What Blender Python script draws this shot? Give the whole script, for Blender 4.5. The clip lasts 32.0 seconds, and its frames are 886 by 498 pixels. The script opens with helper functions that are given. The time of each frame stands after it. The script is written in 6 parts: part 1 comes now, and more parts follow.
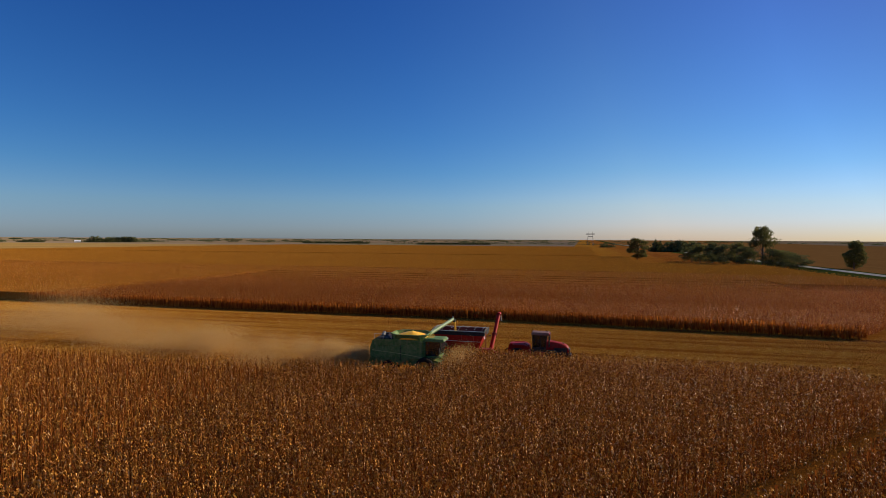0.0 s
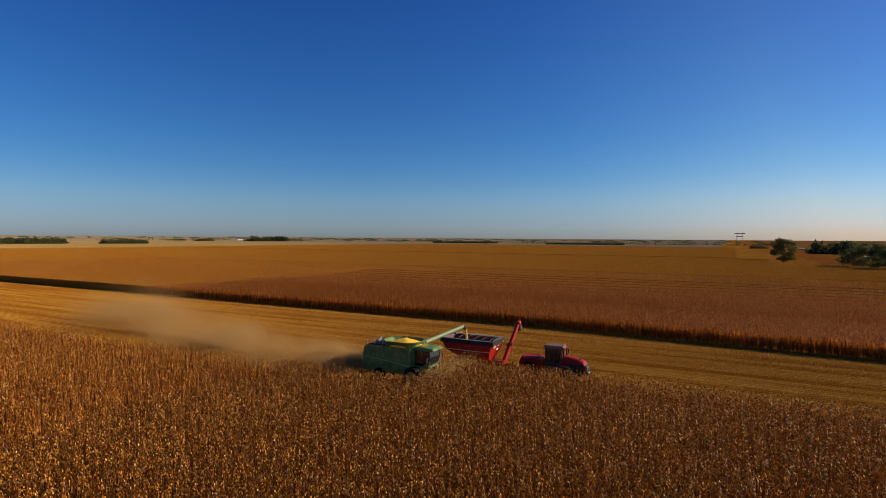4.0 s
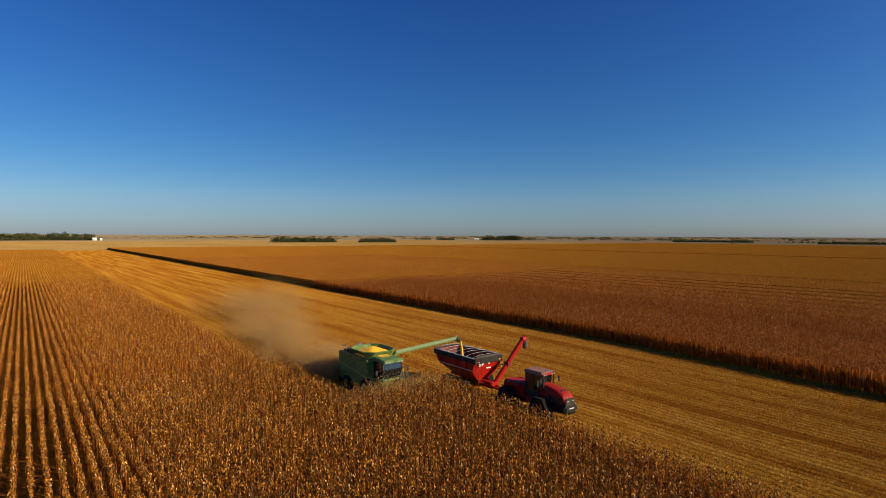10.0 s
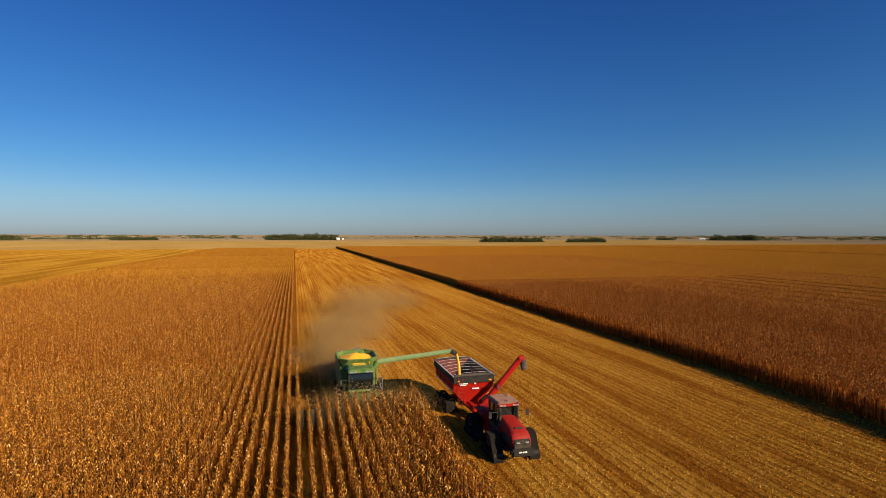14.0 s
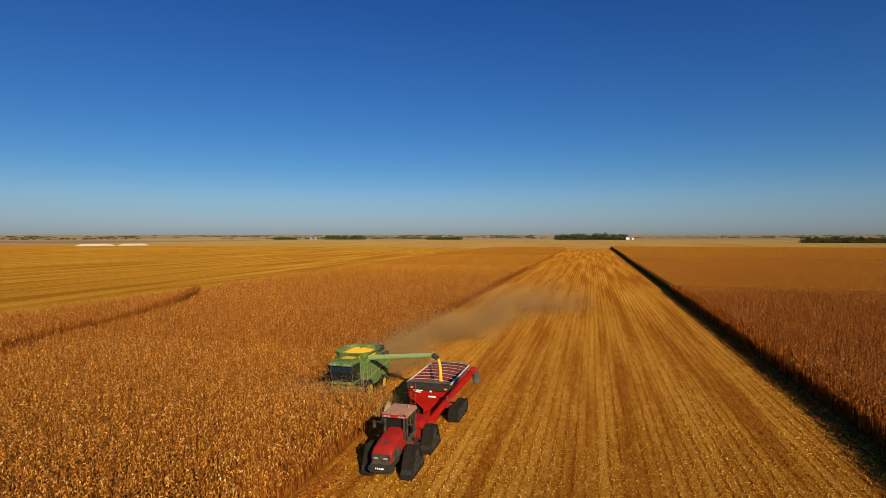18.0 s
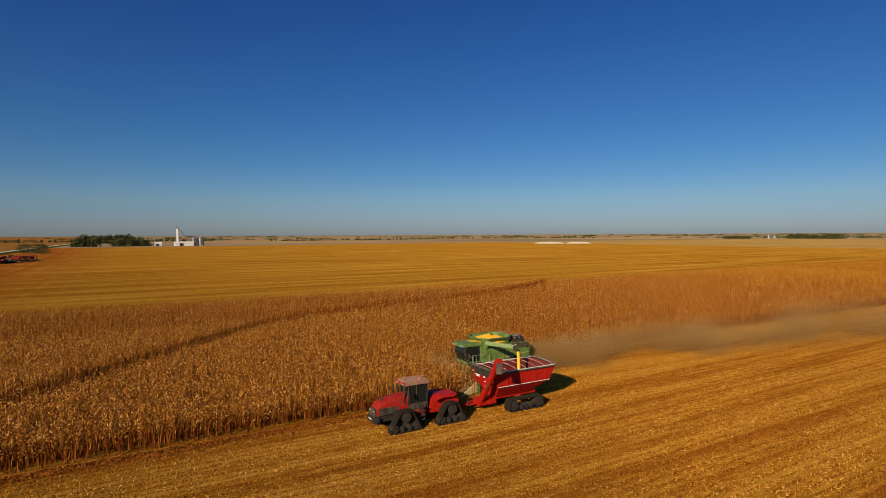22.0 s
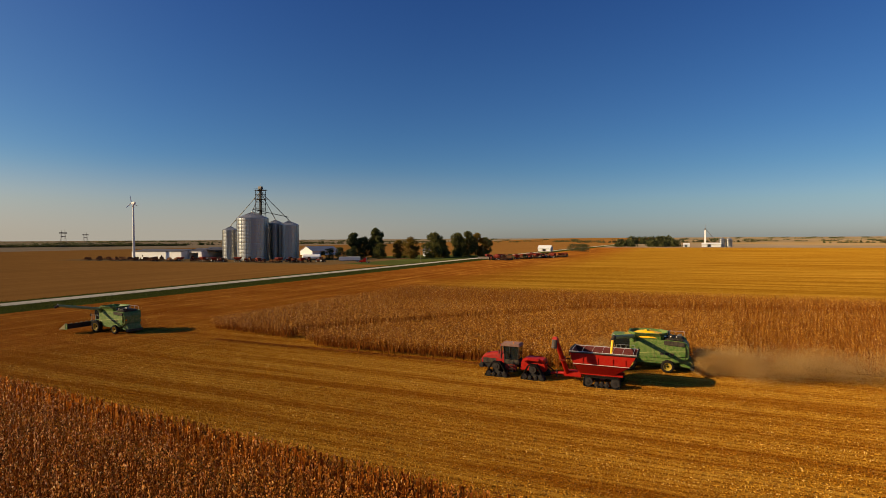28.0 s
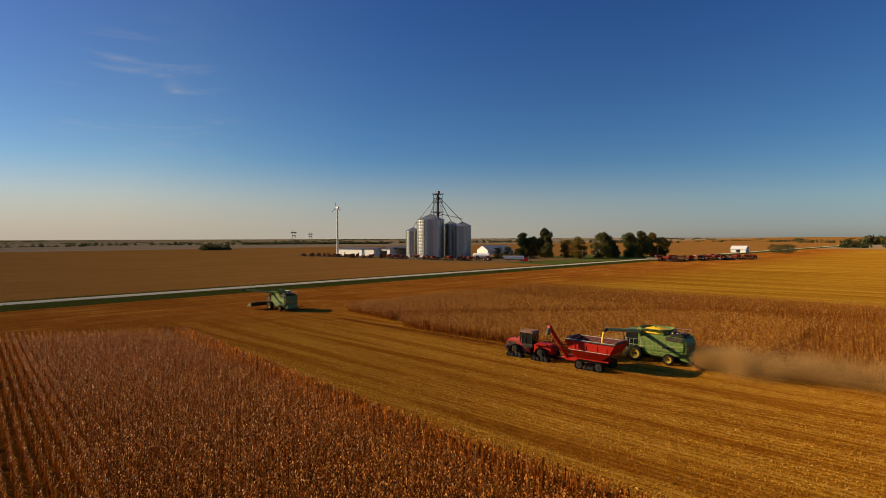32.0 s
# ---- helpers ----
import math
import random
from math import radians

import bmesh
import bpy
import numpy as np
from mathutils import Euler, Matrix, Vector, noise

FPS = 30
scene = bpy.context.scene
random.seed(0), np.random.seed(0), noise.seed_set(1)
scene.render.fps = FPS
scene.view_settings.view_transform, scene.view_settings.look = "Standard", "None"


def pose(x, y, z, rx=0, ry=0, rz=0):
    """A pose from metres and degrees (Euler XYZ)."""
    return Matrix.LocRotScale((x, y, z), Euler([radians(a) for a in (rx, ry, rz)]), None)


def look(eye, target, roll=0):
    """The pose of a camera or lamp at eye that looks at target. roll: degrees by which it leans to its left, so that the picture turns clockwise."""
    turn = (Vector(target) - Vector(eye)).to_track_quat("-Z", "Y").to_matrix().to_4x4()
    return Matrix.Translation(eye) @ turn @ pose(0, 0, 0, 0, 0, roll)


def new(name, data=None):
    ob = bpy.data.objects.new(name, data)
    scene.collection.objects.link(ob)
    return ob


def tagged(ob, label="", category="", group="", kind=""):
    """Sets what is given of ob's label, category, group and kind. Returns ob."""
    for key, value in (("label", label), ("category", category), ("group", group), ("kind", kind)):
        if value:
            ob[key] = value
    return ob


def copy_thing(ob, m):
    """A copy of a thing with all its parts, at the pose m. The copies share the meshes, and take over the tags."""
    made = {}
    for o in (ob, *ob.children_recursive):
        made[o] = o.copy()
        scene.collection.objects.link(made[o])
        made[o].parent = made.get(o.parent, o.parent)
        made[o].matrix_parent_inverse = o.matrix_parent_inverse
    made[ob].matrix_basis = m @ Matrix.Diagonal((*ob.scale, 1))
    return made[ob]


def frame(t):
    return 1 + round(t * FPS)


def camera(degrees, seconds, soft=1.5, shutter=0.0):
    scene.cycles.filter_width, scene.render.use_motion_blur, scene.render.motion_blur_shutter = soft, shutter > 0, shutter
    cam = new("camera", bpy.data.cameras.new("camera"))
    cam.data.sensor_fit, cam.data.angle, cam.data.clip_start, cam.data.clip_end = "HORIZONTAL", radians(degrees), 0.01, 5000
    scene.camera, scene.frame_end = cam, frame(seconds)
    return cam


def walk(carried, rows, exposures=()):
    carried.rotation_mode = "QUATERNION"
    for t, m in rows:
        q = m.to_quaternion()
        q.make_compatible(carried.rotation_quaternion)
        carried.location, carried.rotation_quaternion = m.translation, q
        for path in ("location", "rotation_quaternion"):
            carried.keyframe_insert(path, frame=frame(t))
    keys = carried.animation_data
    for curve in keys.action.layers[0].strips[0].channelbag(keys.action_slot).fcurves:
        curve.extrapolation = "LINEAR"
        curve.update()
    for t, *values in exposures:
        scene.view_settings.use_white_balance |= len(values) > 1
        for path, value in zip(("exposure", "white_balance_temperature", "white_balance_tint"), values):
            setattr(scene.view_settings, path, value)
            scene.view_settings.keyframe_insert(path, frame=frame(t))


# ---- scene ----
# the drone's flight: seconds, place, tilt, lean, heading
cam = camera(77.82, 32.0, soft=0.75)
PATH = [
    (0.0, -68.21, -15.67, 14.92, 88.99, -0.30, -75.87),
    (0.5, -67.11, -17.21, 14.95, 88.98, -0.32, -74.27),
    (1.0, -66.00, -18.75, 14.99, 88.97, -0.33, -72.46),
    (1.5, -64.87, -20.29, 15.02, 88.95, -0.35, -71.75),
    (2.0, -63.72, -21.83, 15.06, 88.94, -0.36, -71.30),
    (2.5, -62.54, -23.38, 15.09, 88.92, -0.37, -70.48),
    (3.0, -61.32, -24.93, 15.13, 88.90, -0.38, -67.75),
    (3.5, -60.06, -26.49, 15.17, 88.89, -0.39, -64.38),
    (4.0, -58.75, -28.06, 15.21, 88.87, -0.39, -62.05),
    (4.5, -57.39, -29.62, 15.24, 88.85, -0.40, -60.51),
    (5.0, -55.95, -31.19, 15.28, 88.83, -0.39, -59.50),
    (5.5, -54.45, -32.75, 15.32, 88.80, -0.39, -58.76),
    (6.0, -52.86, -34.30, 15.35, 88.78, -0.37, -58.06),
    (6.5, -51.19, -35.84, 15.39, 88.76, -0.36, -54.80),
    (7.0, -49.42, -37.35, 15.42, 88.74, -0.34, -51.53),
    (7.5, -47.55, -38.80, 15.45, 88.72, -0.32, -49.30),
    (8.0, -45.57, -40.17, 15.48, 88.70, -0.30, -48.32),
    (8.5, -43.48, -41.43, 15.51, 88.68, -0.28, -46.85),
    (9.0, -41.29, -42.57, 15.52, 88.66, -0.26, -43.13),
    (9.5, -38.99, -43.59, 15.54, 88.64, -0.24, -39.72),
    (10.0, -36.61, -44.48, 15.54, 88.63, -0.23, -37.48),
    (10.5, -34.14, -45.26, 15.55, 88.62, -0.21, -34.41),
    (11.0, -31.59, -45.93, 15.54, 88.61, -0.20, -33.26),
    (11.5, -28.96, -46.50, 15.53, 88.60, -0.18, -32.52),
    (12.0, -26.25, -46.98, 15.52, 88.59, -0.17, -30.39),
    (12.5, -23.45, -47.37, 15.50, 88.58, -0.15, -27.82),
    (13.0, -20.58, -47.69, 15.48, 88.57, -0.14, -24.33),
    (13.5, -17.62, -47.93, 15.46, 88.57, -0.12, -19.31),
    (14.0, -14.58, -48.09, 15.44, 88.56, -0.11, -15.14),
    (14.5, -11.46, -48.16, 15.42, 88.56, -0.09, -11.57),
    (15.0, -8.26, -48.14, 15.39, 88.55, -0.07, -8.38),
    (15.5, -4.98, -48.02, 15.37, 88.55, -0.06, -5.34),
    (16.0, -1.63, -47.80, 15.35, 88.54, -0.04, -2.20),
    (16.5, 1.79, -47.47, 15.33, 88.54, -0.02, 1.26),
    (17.0, 5.28, -47.01, 15.31, 88.53, -0.01, 6.03),
    (17.5, 8.84, -46.37, 15.29, 88.53, 0.01, 10.85),
    (18.0, 12.44, -45.52, 15.27, 88.52, 0.03, 15.19),
    (18.5, 16.06, -44.43, 15.25, 88.51, 0.05, 21.15),
    (19.0, 19.67, -43.09, 15.24, 88.50, 0.08, 28.05),
    (19.5, 23.23, -41.50, 15.22, 88.49, 0.11, 34.67),
    (20.0, 26.73, -39.68, 15.20, 88.49, 0.14, 39.67),
    (20.5, 30.12, -37.65, 15.19, 88.49, 0.18, 44.20),
    (21.0, 33.39, -35.42, 15.18, 88.49, 0.21, 49.44),
    (21.5, 36.49, -33.02, 15.17, 88.51, 0.25, 54.37),
    (22.0, 39.42, -30.47, 15.16, 88.53, 0.28, 60.37),
    (22.5, 42.16, -27.78, 15.14, 88.55, 0.31, 66.42),
    (23.0, 44.70, -24.97, 15.13, 88.58, 0.33, 72.99),
    (23.5, 47.03, -22.04, 15.12, 88.62, 0.35, 78.56),
    (24.0, 49.14, -19.00, 15.12, 88.66, 0.37, 81.96),
    (24.5, 51.03, -15.87, 15.11, 88.70, 0.38, 85.31),
    (25.0, 52.71, -12.66, 15.11, 88.75, 0.38, 87.89),
    (25.5, 54.20, -9.40, 15.11, 88.79, 0.38, 90.28),
    (26.0, 55.52, -6.10, 15.13, 88.83, 0.37, 93.05),
    (26.5, 56.67, -2.79, 15.15, 88.87, 0.36, 96.77),
    (27.0, 57.68, 0.51, 15.19, 88.90, 0.35, 101.99),
    (27.5, 58.55, 3.78, 15.24, 88.93, 0.34, 107.19),
    (28.0, 59.30, 7.01, 15.30, 88.94, 0.33, 114.00),
    (28.5, 59.95, 10.21, 15.37, 88.95, 0.32, 119.58),
    (29.0, 60.49, 13.38, 15.46, 88.96, 0.30, 122.25),
    (29.5, 60.94, 16.54, 15.57, 88.96, 0.29, 123.67),
    (30.0, 61.30, 19.70, 15.67, 88.95, 0.27, 124.84),
    (30.5, 61.58, 22.88, 15.79, 88.94, 0.26, 125.62),
    (31.0, 61.79, 26.08, 15.91, 88.93, 0.25, 128.32),
    (31.5, 61.96, 29.28, 16.04, 88.92, 0.24, 131.13),
    (32.0, 62.10, 32.48, 16.17, 88.90, 0.23, 133.92),
]
walk(cam, [(t, pose(x, y, z, rx, ry, rz)) for t, x, y, z, rx, ry, rz in PATH],
     exposures=[(0, 0.54, 6500, 10), (6, 0.54, 6620, 10), (9, 0.52, 6780, 8), (13, 0.48, 6880, 7), (16, 0.34, 6860, 8), (19, 0.13, 6900, 9), (22, 0.06, 7060, 10), (24, 0.21, 7520, 10), (28, 0.48, 8350, 10), (32, 0.52, 8400, 10)])

# ---- light: low afternoon sun in a clear sky ----
SUN_TO = Vector((0.56, -0.83, 0.0)).normalized()
SUN_ELEV = radians(23)
world = bpy.data.worlds.new("clear_sky")
scene.world = world
world.use_nodes = True
wn = world.node_tree
bg = wn.nodes["Background"]
sky = wn.nodes.new("ShaderNodeTexSky")
sky.sky_type = "NISHITA"
sky.sun_disc = False
sky.sun_elevation = SUN_ELEV
sky.sun_rotation = math.atan2(SUN_TO.x, SUN_TO.y)
sky.air_density, sky.dust_density, sky.ozone_density = 1.0, 0.35, 2.5
deep = wn.nodes.new("ShaderNodeHueSaturation")
deep.inputs["Saturation"].default_value = 1.4
tint = wn.nodes.new("ShaderNodeMix")
tint.data_type, tint.blend_type = "RGBA", "MULTIPLY"
tint.inputs[0].default_value, tint.inputs[7].default_value = 1.0, (0.70, 0.71, 1.0, 1)
wn.links.new(sky.outputs[0], deep.inputs["Color"])
wn.links.new(deep.outputs[0], tint.inputs[6])
height = wn.nodes.new("ShaderNodeSeparateXYZ")
wn.links.new(wn.nodes.new("ShaderNodeTexCoord").outputs["Generated"], height.inputs[0])
clear = wn.nodes.new("ShaderNodeValToRGB")          # bluer low air; the unseen sky overhead is brightened and warmed to fill shade
for e, (at, c) in zip([clear.color_ramp.elements[0], clear.color_ramp.elements[1]] + [clear.color_ramp.elements.new(k) for k in (0.5, 0.024, 0.06, 0.12, 0.18, 0.28, 0.4)],
                     [(0.0, (0.345, 0.45, 0.63)), (0.85, (1.0, 0.56, 0.32)), (0.5, (0.52, 0.42, 0.48)), (0.024, (0.36, 0.46, 0.6)), (0.06, (0.385, 0.49, 0.525)), (0.12, (0.325, 0.485, 0.51)), (0.18, (0.335, 0.48, 0.505)), (0.28, (0.41, 0.47, 0.5)), (0.4, (0.51, 0.44, 0.495))]):
    e.position, e.color = at, (*c, 1)
wn.links.new(height.outputs["Z"], clear.inputs[0])
depth = wn.nodes.new("ShaderNodeMix")
depth.data_type, depth.blend_type = "RGBA", "MULTIPLY"
depth.inputs[0].default_value = 1.0
wn.links.new(tint.outputs[2], depth.inputs[6])
wn.links.new(clear.outputs[0], depth.inputs[7])
toward = wn.nodes.new("ShaderNodeVectorMath")        # the haze is brighter round the sun
toward.operation = "DOT_PRODUCT"
toward.inputs[1].default_value = (SUN_TO.x * math.cos(SUN_ELEV), SUN_TO.y * math.cos(SUN_ELEV), math.sin(SUN_ELEV))
wn.links.new(height.inputs[0].links[0].from_socket, toward.inputs[0])
haze = wn.nodes.new("ShaderNodeValToRGB")
for e, (at, c) in zip([haze.color_ramp.elements[0], haze.color_ramp.elements[1]] + [haze.color_ramp.elements.new(k) for k in (0.35, 0.62, 0.8, 0.88)],
                     [(0.0, (0.37, 0.37, 0.38)), (1.0, (0.22, 0.23, 0.25)), (0.35, (0.42, 0.4, 0.4)), (0.62, (0.6, 0.46, 0.4)), (0.8, (0.47, 0.42, 0.41)), (0.88, (0.31, 0.32, 0.335))]):
    e.position, e.color = at, (*c, 1)
wn.links.new(toward.outputs["Value"], haze.inputs[0])
glow = wn.nodes.new("ShaderNodeMix")
glow.data_type, glow.blend_type = "RGBA", "MULTIPLY"
glow.inputs[0].default_value = 1.0
wn.links.new(depth.outputs[2], glow.inputs[6])
wn.links.new(haze.outputs[0], glow.inputs[7])
# a few thin wisps of high cloud in the south-west
drawn = wn.nodes.new("ShaderNodeMapping")
drawn.inputs["Rotation"].default_value, drawn.inputs["Scale"].default_value = (0, 0, radians(20)), (5.0, 9.0, 34.0)
wn.links.new(height.inputs[0].links[0].from_socket, drawn.inputs[0])
streaks = wn.nodes.new("ShaderNodeTexNoise")
streaks.inputs["Scale"].default_value, streaks.inputs["Detail"].default_value, streaks.inputs["Distortion"].default_value = 1.0, 5.0, 0.6
wn.links.new(drawn.outputs[0], streaks.inputs["Vector"])
west = wn.nodes.new("ShaderNodeVectorMath")
west.operation = "DOT_PRODUCT"
west.inputs[1].default_value = (-0.30, -0.931, 0.208)
wn.links.new(height.inputs[0].links[0].from_socket, west.inputs[0])
veil = wn.nodes.new("ShaderNodeMath")
veil.operation = "MULTIPLY"
for source, socket, stops in ((streaks.outputs["Fac"], 0, (0.5, 1.05)), (west.outputs["Value"], 1, (0.988, 0.999))):
    fade = wn.nodes.new("ShaderNodeMapRange")
    fade.interpolation_type = "SMOOTHSTEP"
    fade.inputs["From Min"].default_value, fade.inputs["From Max"].default_value = stops
    wn.links.new(source, fade.inputs["Value"])
    wn.links.new(fade.outputs[0], veil.inputs[socket])
cirrus = wn.nodes.new("ShaderNodeMix")
cirrus.data_type = "RGBA"
cirrus.inputs[7].default_value = (0.95, 0.97, 1.1, 1)
wn.links.new(veil.outputs[0], cirrus.inputs[0])
wn.links.new(glow.outputs[2], cirrus.inputs[6])
# pale dust hangs in the low air of the south-west
dusty = wn.nodes.new("ShaderNodeMix")
dusty.data_type = "RGBA"
dusty.inputs[7].default_value = (0.8, 0.82, 0.83, 1)
wn.links.new(cirrus.outputs[2], dusty.inputs[6])
thick_air = wn.nodes.new("ShaderNodeMath")
thick_air.operation = "MULTIPLY"
bearing = wn.nodes.new("ShaderNodeVectorMath")
bearing.operation = "DOT_PRODUCT"
bearing.inputs[1].default_value = (-0.3, -0.954, 0.0)
wn.links.new(height.inputs[0].links[0].from_socket, bearing.inputs[0])
for source, socket, stops in ((height.outputs["Z"], 0, (0.15, -0.05)), (bearing.outputs["Value"], 1, (0.4, 1.0))):
    fade = wn.nodes.new("ShaderNodeMapRange")
    fade.interpolation_type = "SMOOTHSTEP"
    fade.inputs["From Min"].default_value, fade.inputs["From Max"].default_value = stops
    wn.links.new(source, fade.inputs["Value"])
    wn.links.new(fade.outputs[0], thick_air.inputs[socket])
wn.links.new(thick_air.outputs[0], dusty.inputs[0])
wn.links.new(dusty.outputs[2], bg.inputs[0])
bg.inputs[1].default_value = 0.35

sun = new("sun", bpy.data.lights.new("sun", "SUN"))
sun.data.energy, sun.data.angle, sun.data.color = 5.0, radians(0.55), (1.0, 0.85, 0.6)
way = Vector((SUN_TO.x * math.cos(SUN_ELEV), SUN_TO.y * math.cos(SUN_ELEV), math.sin(SUN_ELEV)))
sun.matrix_world = look(way * 100, (0, 0, 0))


# ---- materials ----
def node(nt, kind, **values):
    n = nt.nodes.new(kind)
    for key, value in values.items():
        n.inputs[key.replace("_", " ")].default_value = value
    return n


def base(name, rough=0.6, metal=0.0, spec=0.5):
    m = bpy.data.materials.new(name)
    m.use_nodes = True
    nt = m.node_tree
    b = nt.nodes["Principled BSDF"]
    b.inputs["Roughness"].default_value = rough
    b.inputs["Metallic"].default_value = metal
    b.inputs["Specular IOR Level"].default_value = spec
    b.inputs["Diffuse Roughness"].default_value = 0.68 if rough > 0.5 else 0.2
    return m, nt, b


def ramp(nt, fac, stops):
    r = nt.nodes.new("ShaderNodeValToRGB")
    while len(r.color_ramp.elements) < len(stops):
        r.color_ramp.elements.new(0.5)
    for e, (at, c) in zip(r.color_ramp.elements, stops):
        e.position, e.color = at, (*c, 1)
    nt.links.new(fac, r.inputs[0])
    return r.outputs[0]


def coords(nt, scale=(1, 1, 1), world_space=False):
    mp = nt.nodes.new("ShaderNodeMapping")
    mp.inputs["Scale"].default_value = scale
    if world_space:
        nt.links.new(nt.nodes.new("ShaderNodeNewGeometry").outputs["Position"], mp.inputs[0])
    else:
        nt.links.new(nt.nodes.new("ShaderNodeTexCoord").outputs["Object"], mp.inputs[0])
    return mp.outputs[0]


def noise_fac(nt, vec, scale, detail=4.0, rough=0.6):
    n = nt.nodes.new("ShaderNodeTexNoise")
    n.inputs["Scale"].default_value, n.inputs["Detail"].default_value, n.inputs["Roughness"].default_value = scale, detail, rough
    nt.links.new(vec, n.inputs["Vector"])
    return n.outputs["Fac"]


def mix(nt, fac, a, b, mode="MIX"):
    n = nt.nodes.new("ShaderNodeMix")
    n.data_type, n.blend_type = "RGBA", mode
    for sock, v in ((n.inputs[0], fac), (n.inputs[6], a), (n.inputs[7], b)):
        if hasattr(v, "is_output"):
            nt.links.new(v, sock)
        else:
            sock.default_value = v if isinstance(v, float) else (*v, 1)
    return n.outputs[2]


def add_bump(nt, b, fac, strength, dist):
    n = nt.nodes.new("ShaderNodeBump")
    n.inputs["Strength"].default_value, n.inputs["Distance"].default_value = strength, dist
    nt.links.new(fac, n.inputs["Height"])
    nt.links.new(n.outputs[0], b.inputs["Normal"])


def paint(name, colour, rough=0.4, metal=0.0, dust=0.3, dust_colour=(0.36, 0.24, 0.12), spec=0.5):
    """Field-worn paint: the colour, faded a little in patches, under a thin uneven coat of dust."""
    m, nt, b = base(name, rough, metal, spec)
    v = coords(nt)
    fade = mix(nt, noise_fac(nt, v, 1.3), tuple(c * 0.8 for c in colour), tuple(min(1, c * 1.15) for c in colour))
    amount = ramp(nt, noise_fac(nt, v, 2.7, 6, 0.7), [(0.35, (0, 0, 0)), (0.8, (dust,) * 3)])
    nt.links.new(mix(nt, amount, fade, dust_colour), b.inputs["Base Color"])
    nt.links.new(ramp(nt, noise_fac(nt, v, 6), [(0.3, (rough * 0.8,) * 3), (0.8, (min(1, rough * 1.5),) * 3)]), b.inputs["Roughness"])
    return m


STREAKS = (0.42, 0.016, 1)        # bands of husks and bare rows along the drive


def ground_mat(name, dark, mid, light, rows=0.0, streak=0.0, bump=0.08, trampled=False, run=STREAKS):
    """Soil and residue: fine litter, streaks along the rows (y) and wide soft patches."""
    m, nt, b = base(name, 0.9, 0, 0.0)
    v = coords(nt, world_space=True)
    fine = noise_fac(nt, v, 7.5, 8, 0.8)
    colour = ramp(nt, fine, [(0.3, dark), (0.5, mid), (0.72, light)])
    wide = noise_fac(nt, v, 0.02, 3)
    colour = mix(nt, ramp(nt, wide, [(0.3, (0, 0, 0)), (0.7, (0.45,) * 3)]), colour, tuple(c * 0.72 for c in mid))
    if streak:
        s = noise_fac(nt, coords(nt, run, True), 1.0, 5, 0.6)
        f = ramp(nt, s, [(0.4, (streak,) * 3), (0.52, (0,) * 3)])
        colour = mix(nt, f, colour, dark)
        g = ramp(nt, s, [(0.54, (0,) * 3), (0.68, (streak * 0.7,) * 3)])
        colour = mix(nt, g, colour, light)
    if streak:                       # husks lie in clumps, with bare patches between them
        clump = noise_fac(nt, coords(nt, (1.5, 0.55, 1), True), 1.0, 7, 0.75)
        colour = mix(nt, ramp(nt, clump, [(0.36, (0.75 * streak,) * 3), (0.5, (0,) * 3)]), colour, dark)
        colour = mix(nt, ramp(nt, clump, [(0.52, (0,) * 3), (0.66, (0.6 * streak,) * 3)]), colour, light)
    if rows:
        w = nt.nodes.new("ShaderNodeTexWave")
        w.inputs["Scale"].default_value = 2 * math.pi / 0.76 / 20
        w.inputs["Distortion"].default_value, w.inputs["Detail"].default_value, w.inputs["Detail Scale"].default_value = 0.5, 2, 3.0
        nt.links.new(v, w.inputs["Vector"])
        colour = mix(nt, ramp(nt, w.outputs["Fac"], [(0.0, (rows,) * 3), (0.45, (0,) * 3)]), colour, dark)
    if trampled:                     # the headland, driven over and browner, with a ragged border
        xyz = nt.nodes.new("ShaderNodeSeparateXYZ")
        nt.links.new(v, xyz.inputs[0])
        wob = nt.nodes.new("ShaderNodeMath")
        wob.operation = "MULTIPLY_ADD"
        nt.links.new(noise_fac(nt, v, 0.07, 5, 0.7), wob.inputs[0])
        wob.inputs[1].default_value = 40.0
        nt.links.new(xyz.outputs["Y"], wob.inputs[2])
        mr = nt.nodes.new("ShaderNodeMapRange")
        mr.inputs["From Min"].default_value, mr.inputs["From Max"].default_value = -24.0, -64.0
        nt.links.new(wob.outputs[0], mr.inputs["Value"])
        brown = ramp(nt, fine, [(0.3, (0.12, 0.031, 0.006)), (0.5, (0.28, 0.086, 0.015)), (0.72, (0.46, 0.18, 0.035))])
        tracks = noise_fac(nt, coords(nt, (0.005, 0.3, 1), True), 1.0, 5, 0.65)
        brown = mix(nt, ramp(nt, tracks, [(0.52, (0,) * 3), (0.66, (0.7,) * 3)]), brown, (0.48, 0.21, 0.033))
        brown = mix(nt, ramp(nt, tracks, [(0.36, (0.7,) * 3), (0.49, (0,) * 3)]), brown, (0.17, 0.046, 0.008))
        brown = mix(nt, ramp(nt, noise_fac(nt, v, 0.16, 5, 0.7), [(0.5, (0,) * 3), (0.7, (0.6,) * 3)]), brown, (0.46, 0.21, 0.032))
        brown = mix(nt, ramp(nt, noise_fac(nt, v, 0.045, 4, 0.65), [(0.42, (0.65,) * 3), (0.58, (0,) * 3)]), brown, (0.2, 0.056, 0.009))
        colour = mix(nt, mr.outputs[0], colour, brown)
    nt.links.new(colour, b.inputs["Base Color"])
    add_bump(nt, b, fine, 0.9, bump)
    return m


